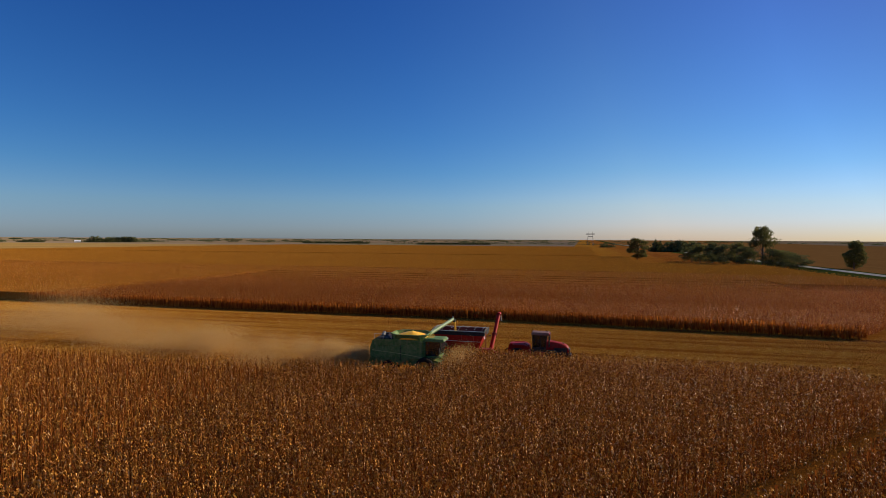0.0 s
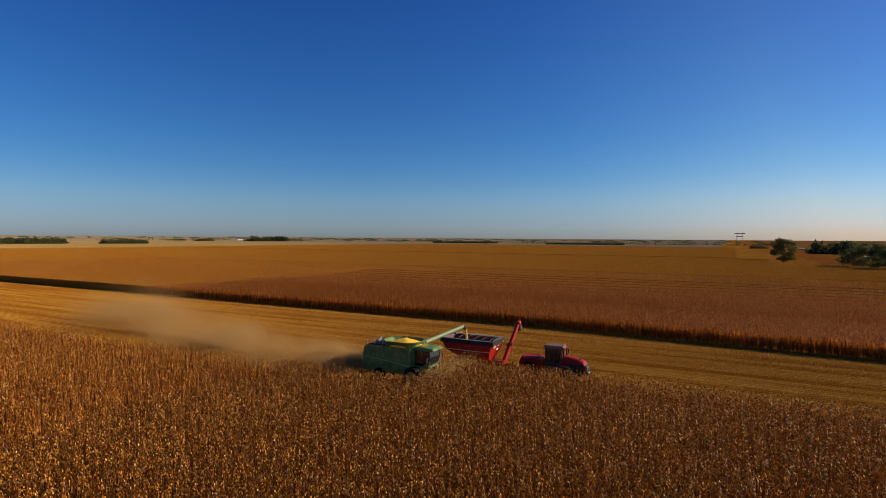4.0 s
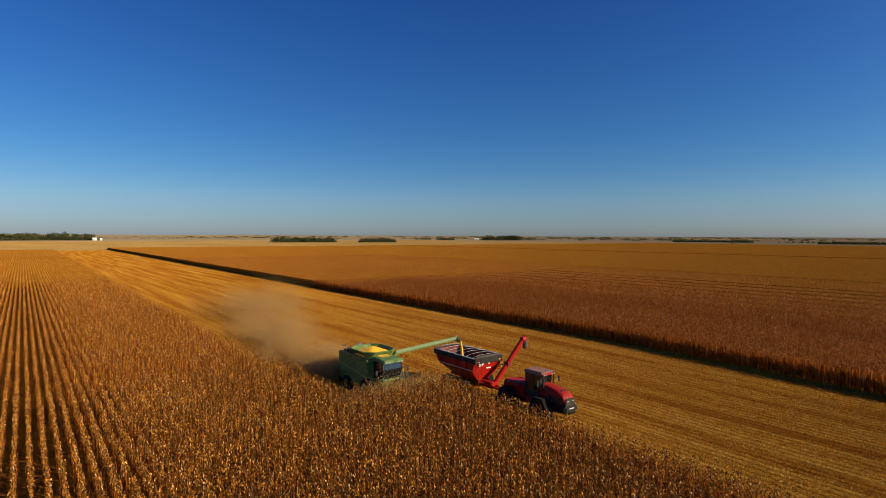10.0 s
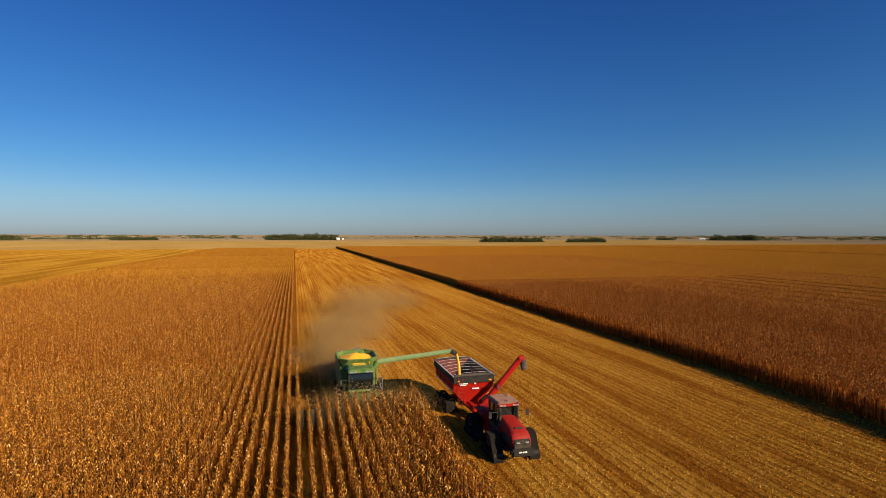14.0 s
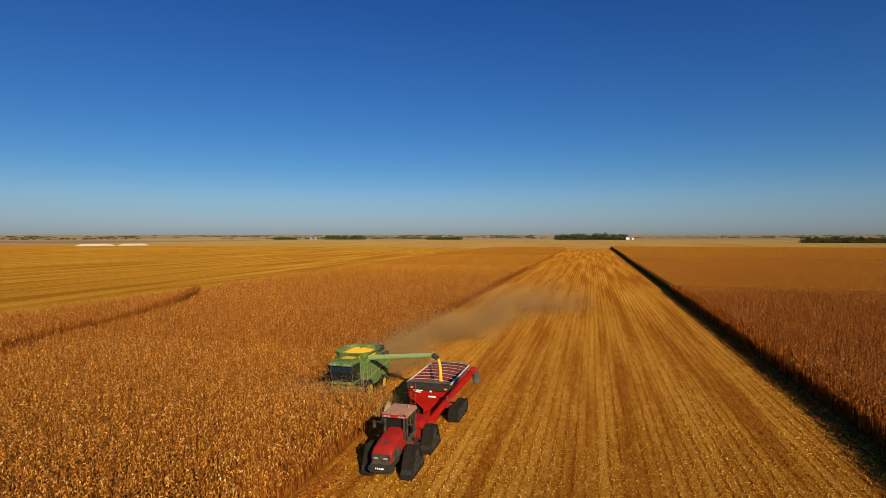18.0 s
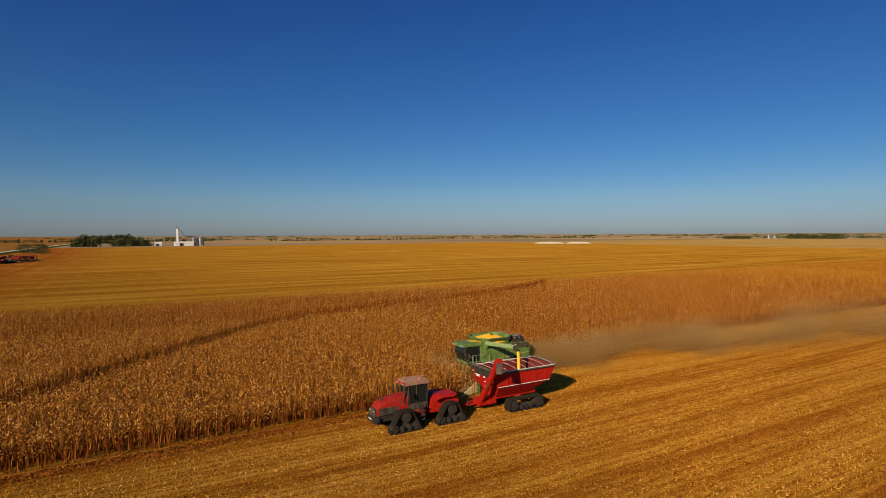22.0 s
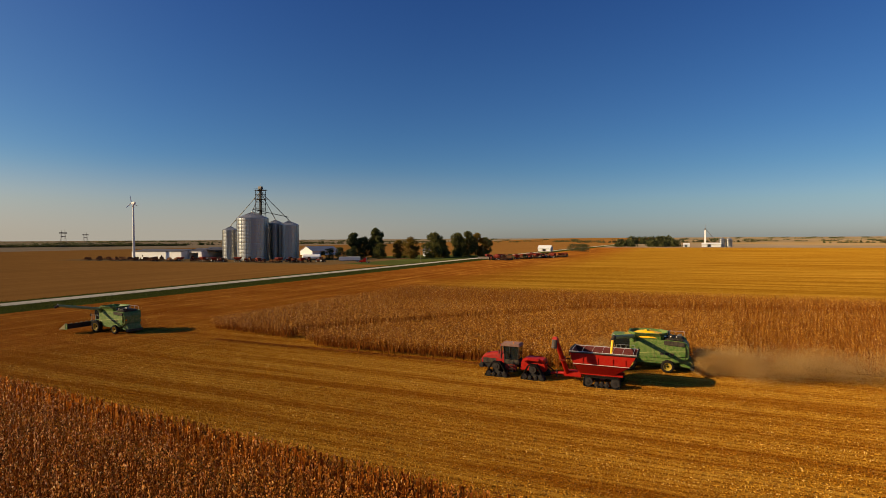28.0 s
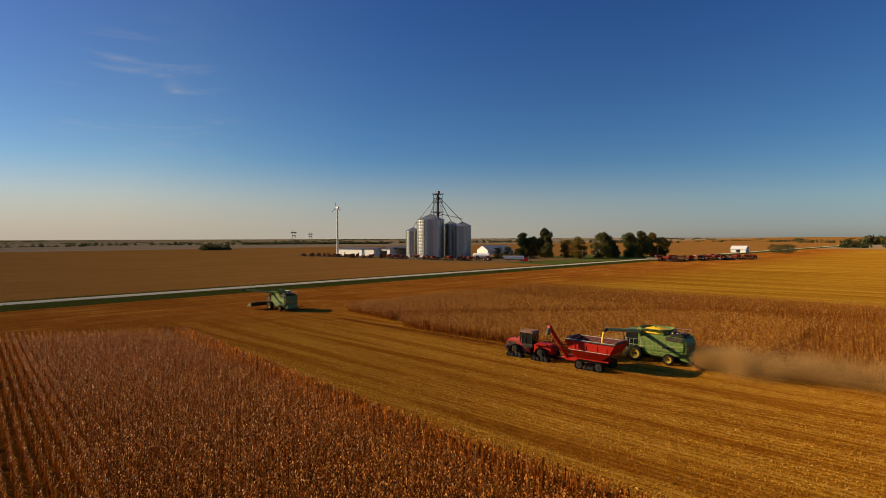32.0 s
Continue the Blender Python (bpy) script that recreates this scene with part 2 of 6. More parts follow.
def leaf_mat(name, stops, lets_light=0.25, rough=0.7, spec=0.02, streak=0.0, plants=0.0):
    """Leaves that differ one by one and let some light through."""
    m, nt, b = base(name, rough, 0, spec)
    geo = nt.nodes.new("ShaderNodeNewGeometry")
    colour = ramp(nt, geo.outputs["Random Per Island"], stops)
    patch = noise_fac(nt, coords(nt, world_space=True), 0.09, 3)
    colour = mix(nt, ramp(nt, patch, [(0.35, (0,) * 3), (0.7, (0.35,) * 3)]), colour, stops[1][1])
    if streak:
        s = noise_fac(nt, coords(nt, STREAKS, True), 1.0, 5, 0.6)
        colour = mix(nt, ramp(nt, s, [(0.4, (streak,) * 3), (0.53, (0,) * 3)]), colour, stops[0][1])
    if plants:                           # tone varies by plant; its dark patches also paint shadows between clumps
        each = noise_fac(nt, coords(nt, (plants, plants, plants * 0.25), True), 1.0, 2, 0.6)
        colour = mix(nt, 1.0, colour, ramp(nt, each, [(0.36, (0.6, 0.52, 0.45)), (0.5, (1.0, 0.96, 0.9)), (0.64, (1.4, 1.4, 1.35))]), "MULTIPLY")
    nt.links.new(colour, b.inputs["Base Color"])
    t = nt.nodes.new("ShaderNodeBsdfTranslucent")
    nt.links.new(colour, t.inputs[0])
    s = nt.nodes.new("ShaderNodeMixShader")
    s.inputs[0].default_value = lets_light
    out = nt.nodes["Material Output"]
    nt.links.new(b.outputs[0], s.inputs[1])
    nt.links.new(t.outputs[0], s.inputs[2])
    nt.links.new(s.outputs[0], out.inputs[0])
    return m


MAT_STUBBLE = ground_mat("corn_stubble", (0.19, 0.045, 0.004), (0.4, 0.168, 0.019), (0.64, 0.35, 0.056), rows=0.6, streak=0.62, bump=0.22, trampled=True)
MAT_WEST = ground_mat("west_stubble", (0.2, 0.08, 0.008), (0.345, 0.16, 0.018), (0.49, 0.26, 0.042), streak=0.85, bump=0.25, trampled=True, run=(0.16, 0.008, 1))
MAT_SOY = ground_mat("bean_stubble", (0.14, 0.056, 0.015), (0.24, 0.107, 0.028), (0.355, 0.177, 0.052), streak=0.25, bump=0.06, run=(0.006, 0.16, 1))
# soil colour lowered so that gaps between corn rows read as shade
MAT_SOIL = ground_mat("shade_darkened_soil_under_corn", (0.085, 0.028, 0.004), (0.17, 0.06, 0.009), (0.3, 0.13, 0.023))
MAT_VERGE = ground_mat("verge_grass", (0.02, 0.028, 0.006), (0.042, 0.052, 0.01), (0.1, 0.09, 0.024), bump=0.1)
MAT_PALE = ground_mat("pale_far_stubble", (0.2, 0.115, 0.03), (0.31, 0.185, 0.055), (0.41, 0.26, 0.095), streak=0.4, bump=0.1, run=(0.012, 0.004, 1))
# far southern ground, paled and greyed in its colour to suggest haze
MAT_HAZED = ground_mat("hazed_far_land", (0.16, 0.115, 0.07), (0.24, 0.175, 0.105), (0.33, 0.245, 0.155), streak=0.4, bump=0.1, run=(0.003, 0.012, 1))
MAT_LAWN = ground_mat("farm_lawn", (0.05, 0.058, 0.014), (0.085, 0.095, 0.024), (0.14, 0.14, 0.045), bump=0.05)
MAT_ROAD = ground_mat("gravel_road", (0.37, 0.3, 0.2), (0.48, 0.41, 0.29), (0.58, 0.51, 0.38), bump=0.02)
MAT_YARD = ground_mat("farmyard_gravel", (0.1, 0.055, 0.02), (0.17, 0.1, 0.04), (0.28, 0.18, 0.085), bump=0.04)


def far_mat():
    """Distant fields: large plots of stubble, bare soil, pasture and ripe crops, greyed for haze."""
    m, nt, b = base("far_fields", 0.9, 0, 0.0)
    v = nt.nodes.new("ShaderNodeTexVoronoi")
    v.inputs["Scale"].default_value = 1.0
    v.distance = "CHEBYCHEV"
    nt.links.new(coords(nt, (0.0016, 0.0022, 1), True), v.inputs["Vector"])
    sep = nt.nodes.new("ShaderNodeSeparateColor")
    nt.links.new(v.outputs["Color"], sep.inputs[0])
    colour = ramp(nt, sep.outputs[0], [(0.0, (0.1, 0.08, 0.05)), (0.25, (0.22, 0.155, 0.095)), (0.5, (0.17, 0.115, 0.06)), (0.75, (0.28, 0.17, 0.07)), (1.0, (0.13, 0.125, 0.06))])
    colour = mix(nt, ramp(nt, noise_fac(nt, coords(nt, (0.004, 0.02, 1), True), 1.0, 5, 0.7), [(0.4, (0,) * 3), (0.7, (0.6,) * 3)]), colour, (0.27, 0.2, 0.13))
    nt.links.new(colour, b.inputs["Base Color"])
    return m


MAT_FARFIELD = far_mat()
MAT_CORN = leaf_mat("dry_corn_leaf", [(0.0, (0.12, 0.031, 0.006)), (0.5, (0.345, 0.134, 0.018)), (0.88, (0.54, 0.26, 0.04)), (0.96, (0.58, 0.33, 0.11)), (1.0, (0.66, 0.45, 0.22))], 0.1, 0.55, 0.08, plants=3.4)
# dead-leaf brown, deepened to paint the shade low in the stand
MAT_CORN_LOW = leaf_mat("shade_toned_dead_corn_leaf", [(0.0, (0.13, 0.03, 0.006)), (0.5, (0.25, 0.068, 0.011)), (1.0, (0.36, 0.12, 0.02))], 0.2)
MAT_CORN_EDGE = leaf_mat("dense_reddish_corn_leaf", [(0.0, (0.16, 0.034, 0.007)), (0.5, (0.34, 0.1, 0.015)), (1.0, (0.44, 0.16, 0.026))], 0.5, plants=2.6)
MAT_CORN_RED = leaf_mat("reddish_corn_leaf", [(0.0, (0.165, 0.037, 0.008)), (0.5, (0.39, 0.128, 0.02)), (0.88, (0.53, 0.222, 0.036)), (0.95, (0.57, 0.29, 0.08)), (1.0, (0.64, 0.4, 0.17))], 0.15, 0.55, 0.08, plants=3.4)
# low tone and dark row lines paint the shade between far plants
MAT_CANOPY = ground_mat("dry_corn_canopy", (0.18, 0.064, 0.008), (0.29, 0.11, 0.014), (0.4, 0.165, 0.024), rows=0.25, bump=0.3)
MAT_LITTER = leaf_mat("corn_husk_litter", [(0.0, (0.25, 0.07, 0.007)), (0.45, (0.46, 0.202, 0.021)), (0.88, (0.62, 0.33, 0.048)), (1.0, (0.74, 0.48, 0.15))], 0.0, 0.7, streak=0.72)
MAT_CORN_FAR = leaf_mat("distant_dry_corn", [(0.0, (0.3, 0.122, 0.015)), (0.5, (0.42, 0.188, 0.024)), (1.0, (0.55, 0.272, 0.042))], 0.12, plants=0.9)


# ---- building helpers ----
def mesh_object(name, verts, faces_flat, corners, mats, mat_index=None):
    """One object from arrays: verts (n, 3); faces of `corners` corners each, flat."""
    me = bpy.data.meshes.new(name)
    verts = np.asarray(verts, np.float32)
    faces_flat = np.asarray(faces_flat, np.int32).ravel()
    count = len(faces_flat) // corners
    me.vertices.add(len(verts))
    me.vertices.foreach_set("co", verts.ravel())
    me.loops.add(len(faces_flat))
    me.loops.foreach_set("vertex_index", faces_flat)
    me.polygons.add(count)
    me.polygons.foreach_set("loop_start", np.arange(count, dtype=np.int32) * corners)
    if mat_index is not None:
        me.polygons.foreach_set("material_index", np.asarray(mat_index, np.int32))
    for m in mats:
        me.materials.append(m)
    me.update()
    me.validate()
    return new(name, me)


def part(name, bm, material, parent=None, label="", smooth=False):
    bmesh.ops.recalc_face_normals(bm, faces=bm.faces[:])
    me = bpy.data.meshes.new(name)
    bm.to_mesh(me)
    bm.free()
    me.materials.append(material)
    if smooth:
        me.polygons.foreach_set("use_smooth", [True] * len(me.polygons))
        me.set_sharp_from_angle(angle=radians(40))
    ob = new(name, me)
    if parent:
        ob.parent = parent
    return tagged(ob, label) if label else ob


def thing(name, at, label, category, group="", turn=0.0, kind=""):
    ob = new(name)
    ob.matrix_basis = pose(*at, 0, 0, turn)
    return tagged(ob, label, category, group, kind)


def box(x0, x1, y0, y1, z0, z1, bevel=0.0, bm=None):
    b = bmesh.new()
    bmesh.ops.create_cube(b, size=1, matrix=Matrix.Translation(((x0 + x1) / 2, (y0 + y1) / 2, (z0 + z1) / 2)) @ Matrix.Diagonal((abs(x1 - x0), abs(y1 - y0), abs(z1 - z0), 1)))
    if bevel:
        bmesh.ops.bevel(b, geom=b.edges[:], offset=bevel, segments=2, affect="EDGES")
    return join(bm, b)


def join(bm, b):
    if bm is None:
        return b
    me = bpy.data.meshes.new("joined")
    b.to_mesh(me)
    b.free()
    bm.from_mesh(me)
    bpy.data.meshes.remove(me)
    return bm


def tube(p0, p1, r0, r1=None, n=12, bm=None):
    """A round bar or cone from p0 to p1."""
    p0, p1 = Vector(p0), Vector(p1)
    b = bmesh.new()
    m = Matrix.Translation((p0 + p1) / 2) @ (p1 - p0).to_track_quat("Z", "Y").to_matrix().to_4x4()
    bmesh.ops.create_cone(b, cap_ends=True, segments=n, radius1=r0, radius2=r0 if r1 is None else r1, depth=(p1 - p0).length, matrix=m)
    return join(bm, b)


def rings(loops, close=True, bm=None, bevel=0.0):
    """A skin over loops of equally many points; capped at both ends."""
    b = bmesh.new()
    made = [[b.verts.new(p) for p in loop] for loop in loops]
    n = len(made[0])
    for a, c in zip(made, made[1:]):
        for i in range(n):
            b.faces.new((a[i], a[(i + 1) % n], c[(i + 1) % n], c[i]))
    if close:
        b.faces.new(made[0])
        b.faces.new(made[-1])
    if bevel:
        bmesh.ops.recalc_face_normals(b, faces=b.faces[:])
        bmesh.ops.bevel(b, geom=[e for e in b.edges if len(e.link_faces) == 2 and e.calc_face_angle(0) > 0.5], offset=bevel, segments=2, affect="EDGES")
    return join(bm, b)


def slab(profile, x0, x1, bm=None, bevel=0.0):
    """A side profile of (y, z) points drawn out from x0 to x1."""
    return rings([[(x0, y, z) for y, z in profile], [(x1, y, z) for y, z in profile]], bm=bm, bevel=bevel)


# ---- the land ----
CORN_W, CORN_E = -4.1, 32.6      # edges of the standing corn beside the open strip
SWATH_W = -14.2                  # corn edge behind the combine
HEAD_Y = -1.4                    # the corn in front of the combine starts here
ZONES = [("corn_stubble", MAT_STUBBLE), ("headland", MAT_STUBBLE), ("west_stubble", MAT_WEST), ("bean_stubble", MAT_SOY), ("soil", MAT_SOIL), ("verge", MAT_VERGE), ("yard", MAT_YARD), ("far_fields", MAT_FARFIELD), ("lawn", MAT_LAWN), ("pale_stubble", MAT_PALE), ("hazed_land", MAT_HAZED)]


def zone(x, y):
    if -151 < y < -125:
        return 5
    if y <= -151:
        if -330 < x < -215 and -460 < y < -190:
            return 6
        if -420 < x < -225 and y > -240:
            return 8
        return 3 if y > -900 else 10 if y > -2500 and x < 700 else 7
    if y < -50 and -92 < x < 500:
        return 1
    if x > 300 and y < 0:
        return 1
    if CORN_E < x < 1100 and y < 620:
        return 4
    if x > SWATH_W and x < CORN_E and y < 590:
        return 0
    if -86 < x <= SWATH_W and y < 560:
        return 4
    if -1400 < x < 1100 and y < 1500:
        return 7 if x < -850 else 9 if y > 590 else 2
    return 7


xs = [-4800, -4200, -3500, -2500, -1400, -850, -600, -420, -330, -225, -215, -150, -92, -86, -50, SWATH_W, CORN_W, 10, CORN_E, 60, 120, 300, 500, 700, 1100, 2200, 3000, 3700, 4300, 4800]
ys = [-4800, -4200, -3500, -2500, -1400, -900, -460, -300, -240, -190, -158, -151, -125, -90, -50, 0, 50, 120, 300, 560, 590, 620, 900, 1100, 1500, 2500, 3500, 4200, 4800]


def rise(x, y):
    """The far country lies a little higher than the fields."""
    return 15.0 * min(1.0, max(0.0, (math.hypot(x, y) - 2300) / 2300))


gv = [(x, y, rise(x, y)) for y in ys for x in xs]
gf, gm = [], []
for j in range(len(ys) - 1):
    for i in range(len(xs) - 1):
        a = j * len(xs) + i
        gf += [a, a + 1, a + 1 + len(xs), a + len(xs)]
        gm.append(zone((xs[i] + xs[i + 1]) / 2, (ys[j] + ys[j + 1]) / 2))
ground = tagged(mesh_object("ground", gv, gf, 4, [m for _, m in ZONES], gm), "flat farmland of golden corn stubble and brown bean stubble", "ground", kind="structure")

road = rings([[(x, y, z) for y, z in ((-147.2, -0.1), (-147.2, 0.03), (-145.4, 0.14), (-143.7, 0.18), (-142.0, 0.14), (-140.2, 0.03), (-140.2, -0.1))] for x in (-4700, -1500, -600, -200, 0, 200, 600, 1500, 4700)])
tagged(part("road", road, MAT_ROAD), "pale gravel country road with a low crown", "road", kind="structure")


# ---- standing corn ----
LANE_Y, LANE_X = [-60, -50, -40, -31, -24, -15, -5, 12, 30, 52, 80, 600], [6, -6, -18.5, -29, -36.5, -47, -54.5, -60.5, -64, -72, -88, -400]


def lane_side(x, y):
    """How far a place lies to the east of the narrow lane that winds through the west stand."""
    bend = np.interp(y, LANE_Y, LANE_X)
    lean = np.interp(y + 1, LANE_Y, LANE_X) - bend
    return (x - bend) / np.sqrt(1 + lean * lean)


def bend(y):
    """How far the rows and the edge of the east stand swing to the west towards the headland."""
    s = np.maximum(0.0, 6.0 - y)
    return -0.09 * s * s / (s + 8.0)


def in_corn(x, y):
    """Where corn stands, for arrays of places."""
    west = (x > -86 - 3 * np.sin(y * 0.013)) & (x < np.where(y < HEAD_Y + 1.8 * (x > -5.4), CORN_W, SWATH_W)) & (y < 560) & (y > -68) & (np.abs(lane_side(x, y)) > 0.75) & ~((x > -11) & (y < -43) & (y > -68) & (x > -7 - (y + 43) * -0.12))
    east = (x - bend(y) > CORN_E) & (y > np.maximum(-62 - 0.72 * (x - CORN_E), -116)) & (x < 400) & (y < 620)
    return west | east


def leaf_plant(leaves, segs, rng, height=2.25, wide=0.055, long=0.36, stalk=True, lo=0.28, hang=(0.3, 1.35)):
    """One dry corn plant: stalk and drooping leaves, as triangles."""
    v, f = [], []
    if stalk:
        r = 0.018
        for z in (0, height):
            for k in range(3):
                a = 2.1 * k
                v.append((r * math.cos(a), r * math.sin(a), z))
            r = 0.006
        for k in range(3):
            n = (k + 1) % 3
            f += [(k, n, 3 + n), (k, 3 + n, 3 + k)]
    side = rng.uniform(0, math.pi)
    for i in range(leaves):
        z0 = height * (lo + (0.9 - lo) * (i + rng.uniform(-0.2, 0.4)) / leaves)
        a = side + math.pi * (i % 2) + rng.uniform(-0.7, 0.7)
        d = np.array([math.cos(a), math.sin(a), 0])
        tw = rng.uniform(0.6, 1.5) * rng.choice((-1, 1))        # dry leaves hang twisted, nearly on edge
        s = np.array([-d[1] * math.cos(tw), d[0] * math.cos(tw), math.sin(tw)])
        L, droop = long * rng.uniform(0.75, 1.2), rng.uniform(*hang)
        w = wide * rng.uniform(0.8, 1.3)
        p = np.array([0, 0, z0])
        start = len(v)
        for k in range(segs):
            u = k / segs
            q = p + d * L * 0.43 * u + np.array([0, 0, L * (0.95 * u - droop * u * u)])
            ww = w * (1 - 0.75 * u) if k else w * 0.8
            v += [tuple(q - s * ww), tuple(q + s * ww)]
        v.append(tuple(p + d * L * 0.43 + np.array([0, 0, L * (0.95 - droop)])))
        for k in range(segs - 1):
            b = start + 2 * k
            f += [(b, b + 1, b + 3), (b, b + 3, b + 2)]
        b = start + 2 * segs - 2
        f.append((b, b + 1, b + 2))
    return np.array(v, np.float32), np.array(f, np.int32)


def scatter(name, x, y, z, kinds, rng, label, category, material, low=0.85, high=1.12, kind="stuff", narrow=1.0):
    """Many small plants or flakes, turned and sized by chance, as one object; narrow ones spread along the rows."""
    vs, fs, at = [], [], 0
    which = rng.integers(0, len(kinds), len(x))
    side = lane_side(x, y)                    # the corn stands lower along the lane's east side
    for k, (v, f) in enumerate(kinds):
        sel = which == k
        n = int(sel.sum())
        a, s = rng.uniform(0, 2 * math.pi, n), rng.uniform(low, high, n) * np.where((side[sel] > 0) & (side[sel] < 3.5), 0.84, 1.0)
        c, d = np.cos(a) * s, np.sin(a) * s
        lean = rng.normal(0, 0.028, (n, 2))
        X = narrow * (c[:, None] * v[None, :, 0] - d[:, None] * v[None, :, 1]) + x[sel][:, None] + narrow * lean[:, :1] * v[None, :, 2]
        Y = (2 - narrow) * (d[:, None] * v[None, :, 0] + c[:, None] * v[None, :, 1]) + y[sel][:, None] + lean[:, 1:] * v[None, :, 2]
        Z = s[:, None] * v[None, :, 2] + z
        vs.append(np.stack([X, Y, Z], -1).reshape(-1, 3))
        fs.append((f[None] + (at + np.arange(n) * len(v))[:, None, None]).reshape(-1, 3))
        at += n * len(v)
    return tagged(mesh_object(name, np.concatenate(vs), np.concatenate(fs), 3, [material]), label, category, kind=kind)


rng = np.random.default_rng(4)


def stand(x0, x1, y0, y1, step, row=0.76, jitter=0.035):
    """Places of plants in rows along y."""
    rx = CORN_W - 0.38 + row * np.arange(math.ceil((x0 - CORN_W) / row), math.ceil((x1 - CORN_W) / row))
    X, Y = np.meshgrid(rx, np.arange(y0, y1, step))
    X = X + rng.normal(0, jitter, X.shape)
    Y = Y + rng.uniform(-step / 2, step / 2, Y.shape)
    X, Y = X.ravel(), Y.ravel()
    X = X + np.where(X > CORN_E - 0.5, bend(Y), 0.0)
    k = in_corn(X, Y) & (rng.uniform(62, 122, X.shape) > np.where(step == 0.45, X, 0)) & (rng.uniform(80, 200, X.shape) > np.where((step == 0.45) & (X < 0), Y, 0)) & (rng.uniform(80, 200, X.shape) < np.where((step == 0.75) & (X < 0), Y, 999))     # the finer plants thin out into the far stand
    return X[k], Y[k]


near_kinds = [leaf_plant(9, 2, rng, height=2.5, wide=0.054, long=0.4, stalk=False, lo=0.34, hang=(0.9, 2.0)) for _ in range(10)]
mid_kinds = [leaf_plant(10, 1, rng, height=2.45, wide=0.055, long=0.44, stalk=False, lo=0.35, hang=(0.7, 2.0)) for _ in range(8)]
far_kinds = [leaf_plant(4, 1, rng, height=2.4, wide=0.08, long=0.5, stalk=False, lo=0.72) for _ in range(8)]
wide_kinds = [leaf_plant(3, 1, rng, height=2.35, wide=0.16, long=0.5, stalk=False, lo=0.8) for _ in range(8)]


def corn(name, patches, kinds, step, label, row=0.76, material=MAT_CORN, narrow=1.0):
    got = [stand(*p, step, row) for p in patches]
    return scatter(name, np.concatenate([g[0] for g in got]), np.concatenate([g[1] for g in got]), 0.0, kinds, rng, label, "corn field", material, 0.92, 1.07, narrow=narrow)


NEAR_W, MID_W = [(-50, CORN_W + 0.2, -68, 14)], [(-97, -50, -68, 14), (-97, SWATH_W, 14, 200)]
NEAR_E, MID_E = [(CORN_E, 55, -76, 24)], [(55, 120, -112, 24), (CORN_E, 55, -112, -76), (CORN_E, 120, 24, 112)]
corn("standing_corn", NEAR_W, near_kinds, 0.2, "rows of dry brown standing corn ready for harvest", narrow=0.8)
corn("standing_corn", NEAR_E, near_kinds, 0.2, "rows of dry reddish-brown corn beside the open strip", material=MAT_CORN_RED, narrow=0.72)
corn("standing_corn", [(SWATH_W + 0.2, CORN_W + 0.2, -10, HEAD_Y + 2)], near_kinds, 0.3, "thick dry corn just ahead of the combine", narrow=0.7)
corn("standing_corn", MID_W, mid_kinds, 0.45, "dry corn rows beyond the combine")
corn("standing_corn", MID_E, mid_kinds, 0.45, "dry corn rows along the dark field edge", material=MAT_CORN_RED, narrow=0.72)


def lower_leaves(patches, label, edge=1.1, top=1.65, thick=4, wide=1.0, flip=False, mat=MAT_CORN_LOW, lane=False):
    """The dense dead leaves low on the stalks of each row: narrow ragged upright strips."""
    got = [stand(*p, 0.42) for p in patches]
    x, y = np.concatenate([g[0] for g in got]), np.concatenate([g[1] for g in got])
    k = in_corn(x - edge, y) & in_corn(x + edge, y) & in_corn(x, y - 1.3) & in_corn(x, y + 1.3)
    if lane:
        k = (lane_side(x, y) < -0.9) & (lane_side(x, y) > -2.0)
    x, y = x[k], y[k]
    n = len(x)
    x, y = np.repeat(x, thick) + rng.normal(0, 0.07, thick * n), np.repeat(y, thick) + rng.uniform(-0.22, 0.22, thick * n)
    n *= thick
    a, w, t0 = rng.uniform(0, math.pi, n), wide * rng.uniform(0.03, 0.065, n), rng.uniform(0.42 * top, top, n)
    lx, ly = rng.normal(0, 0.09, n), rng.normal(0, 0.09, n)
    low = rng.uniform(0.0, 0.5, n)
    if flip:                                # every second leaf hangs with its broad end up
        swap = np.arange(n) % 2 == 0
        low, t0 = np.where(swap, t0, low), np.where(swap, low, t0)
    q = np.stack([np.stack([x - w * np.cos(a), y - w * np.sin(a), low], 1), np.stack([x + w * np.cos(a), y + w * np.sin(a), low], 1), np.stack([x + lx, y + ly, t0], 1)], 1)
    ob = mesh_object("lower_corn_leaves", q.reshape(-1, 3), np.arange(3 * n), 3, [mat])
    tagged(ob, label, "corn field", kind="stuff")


lower_leaves(NEAR_W + MID_W, "dense dead leaves, shade-toned, low on standing corn rows", 0.25, 1.9)
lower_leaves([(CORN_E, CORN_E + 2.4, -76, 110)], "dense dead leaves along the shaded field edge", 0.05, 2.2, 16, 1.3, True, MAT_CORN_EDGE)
lower_leaves([(CORN_E + 4, 84, -76, 110)], "dense dead leaves, shade-toned, low on reddish corn rows", 0.05, 1.5)
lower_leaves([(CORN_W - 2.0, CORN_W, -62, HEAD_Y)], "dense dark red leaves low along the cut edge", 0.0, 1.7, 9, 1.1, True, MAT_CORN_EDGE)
# dark leaves added to draw the lane's shaded line into the stand
lower_leaves([(-90, CORN_W, -60, 80)], "shade-toned dead leaves along the lane through the corn", 0.0, 2.3, 6, 1.2, True, lane=True)
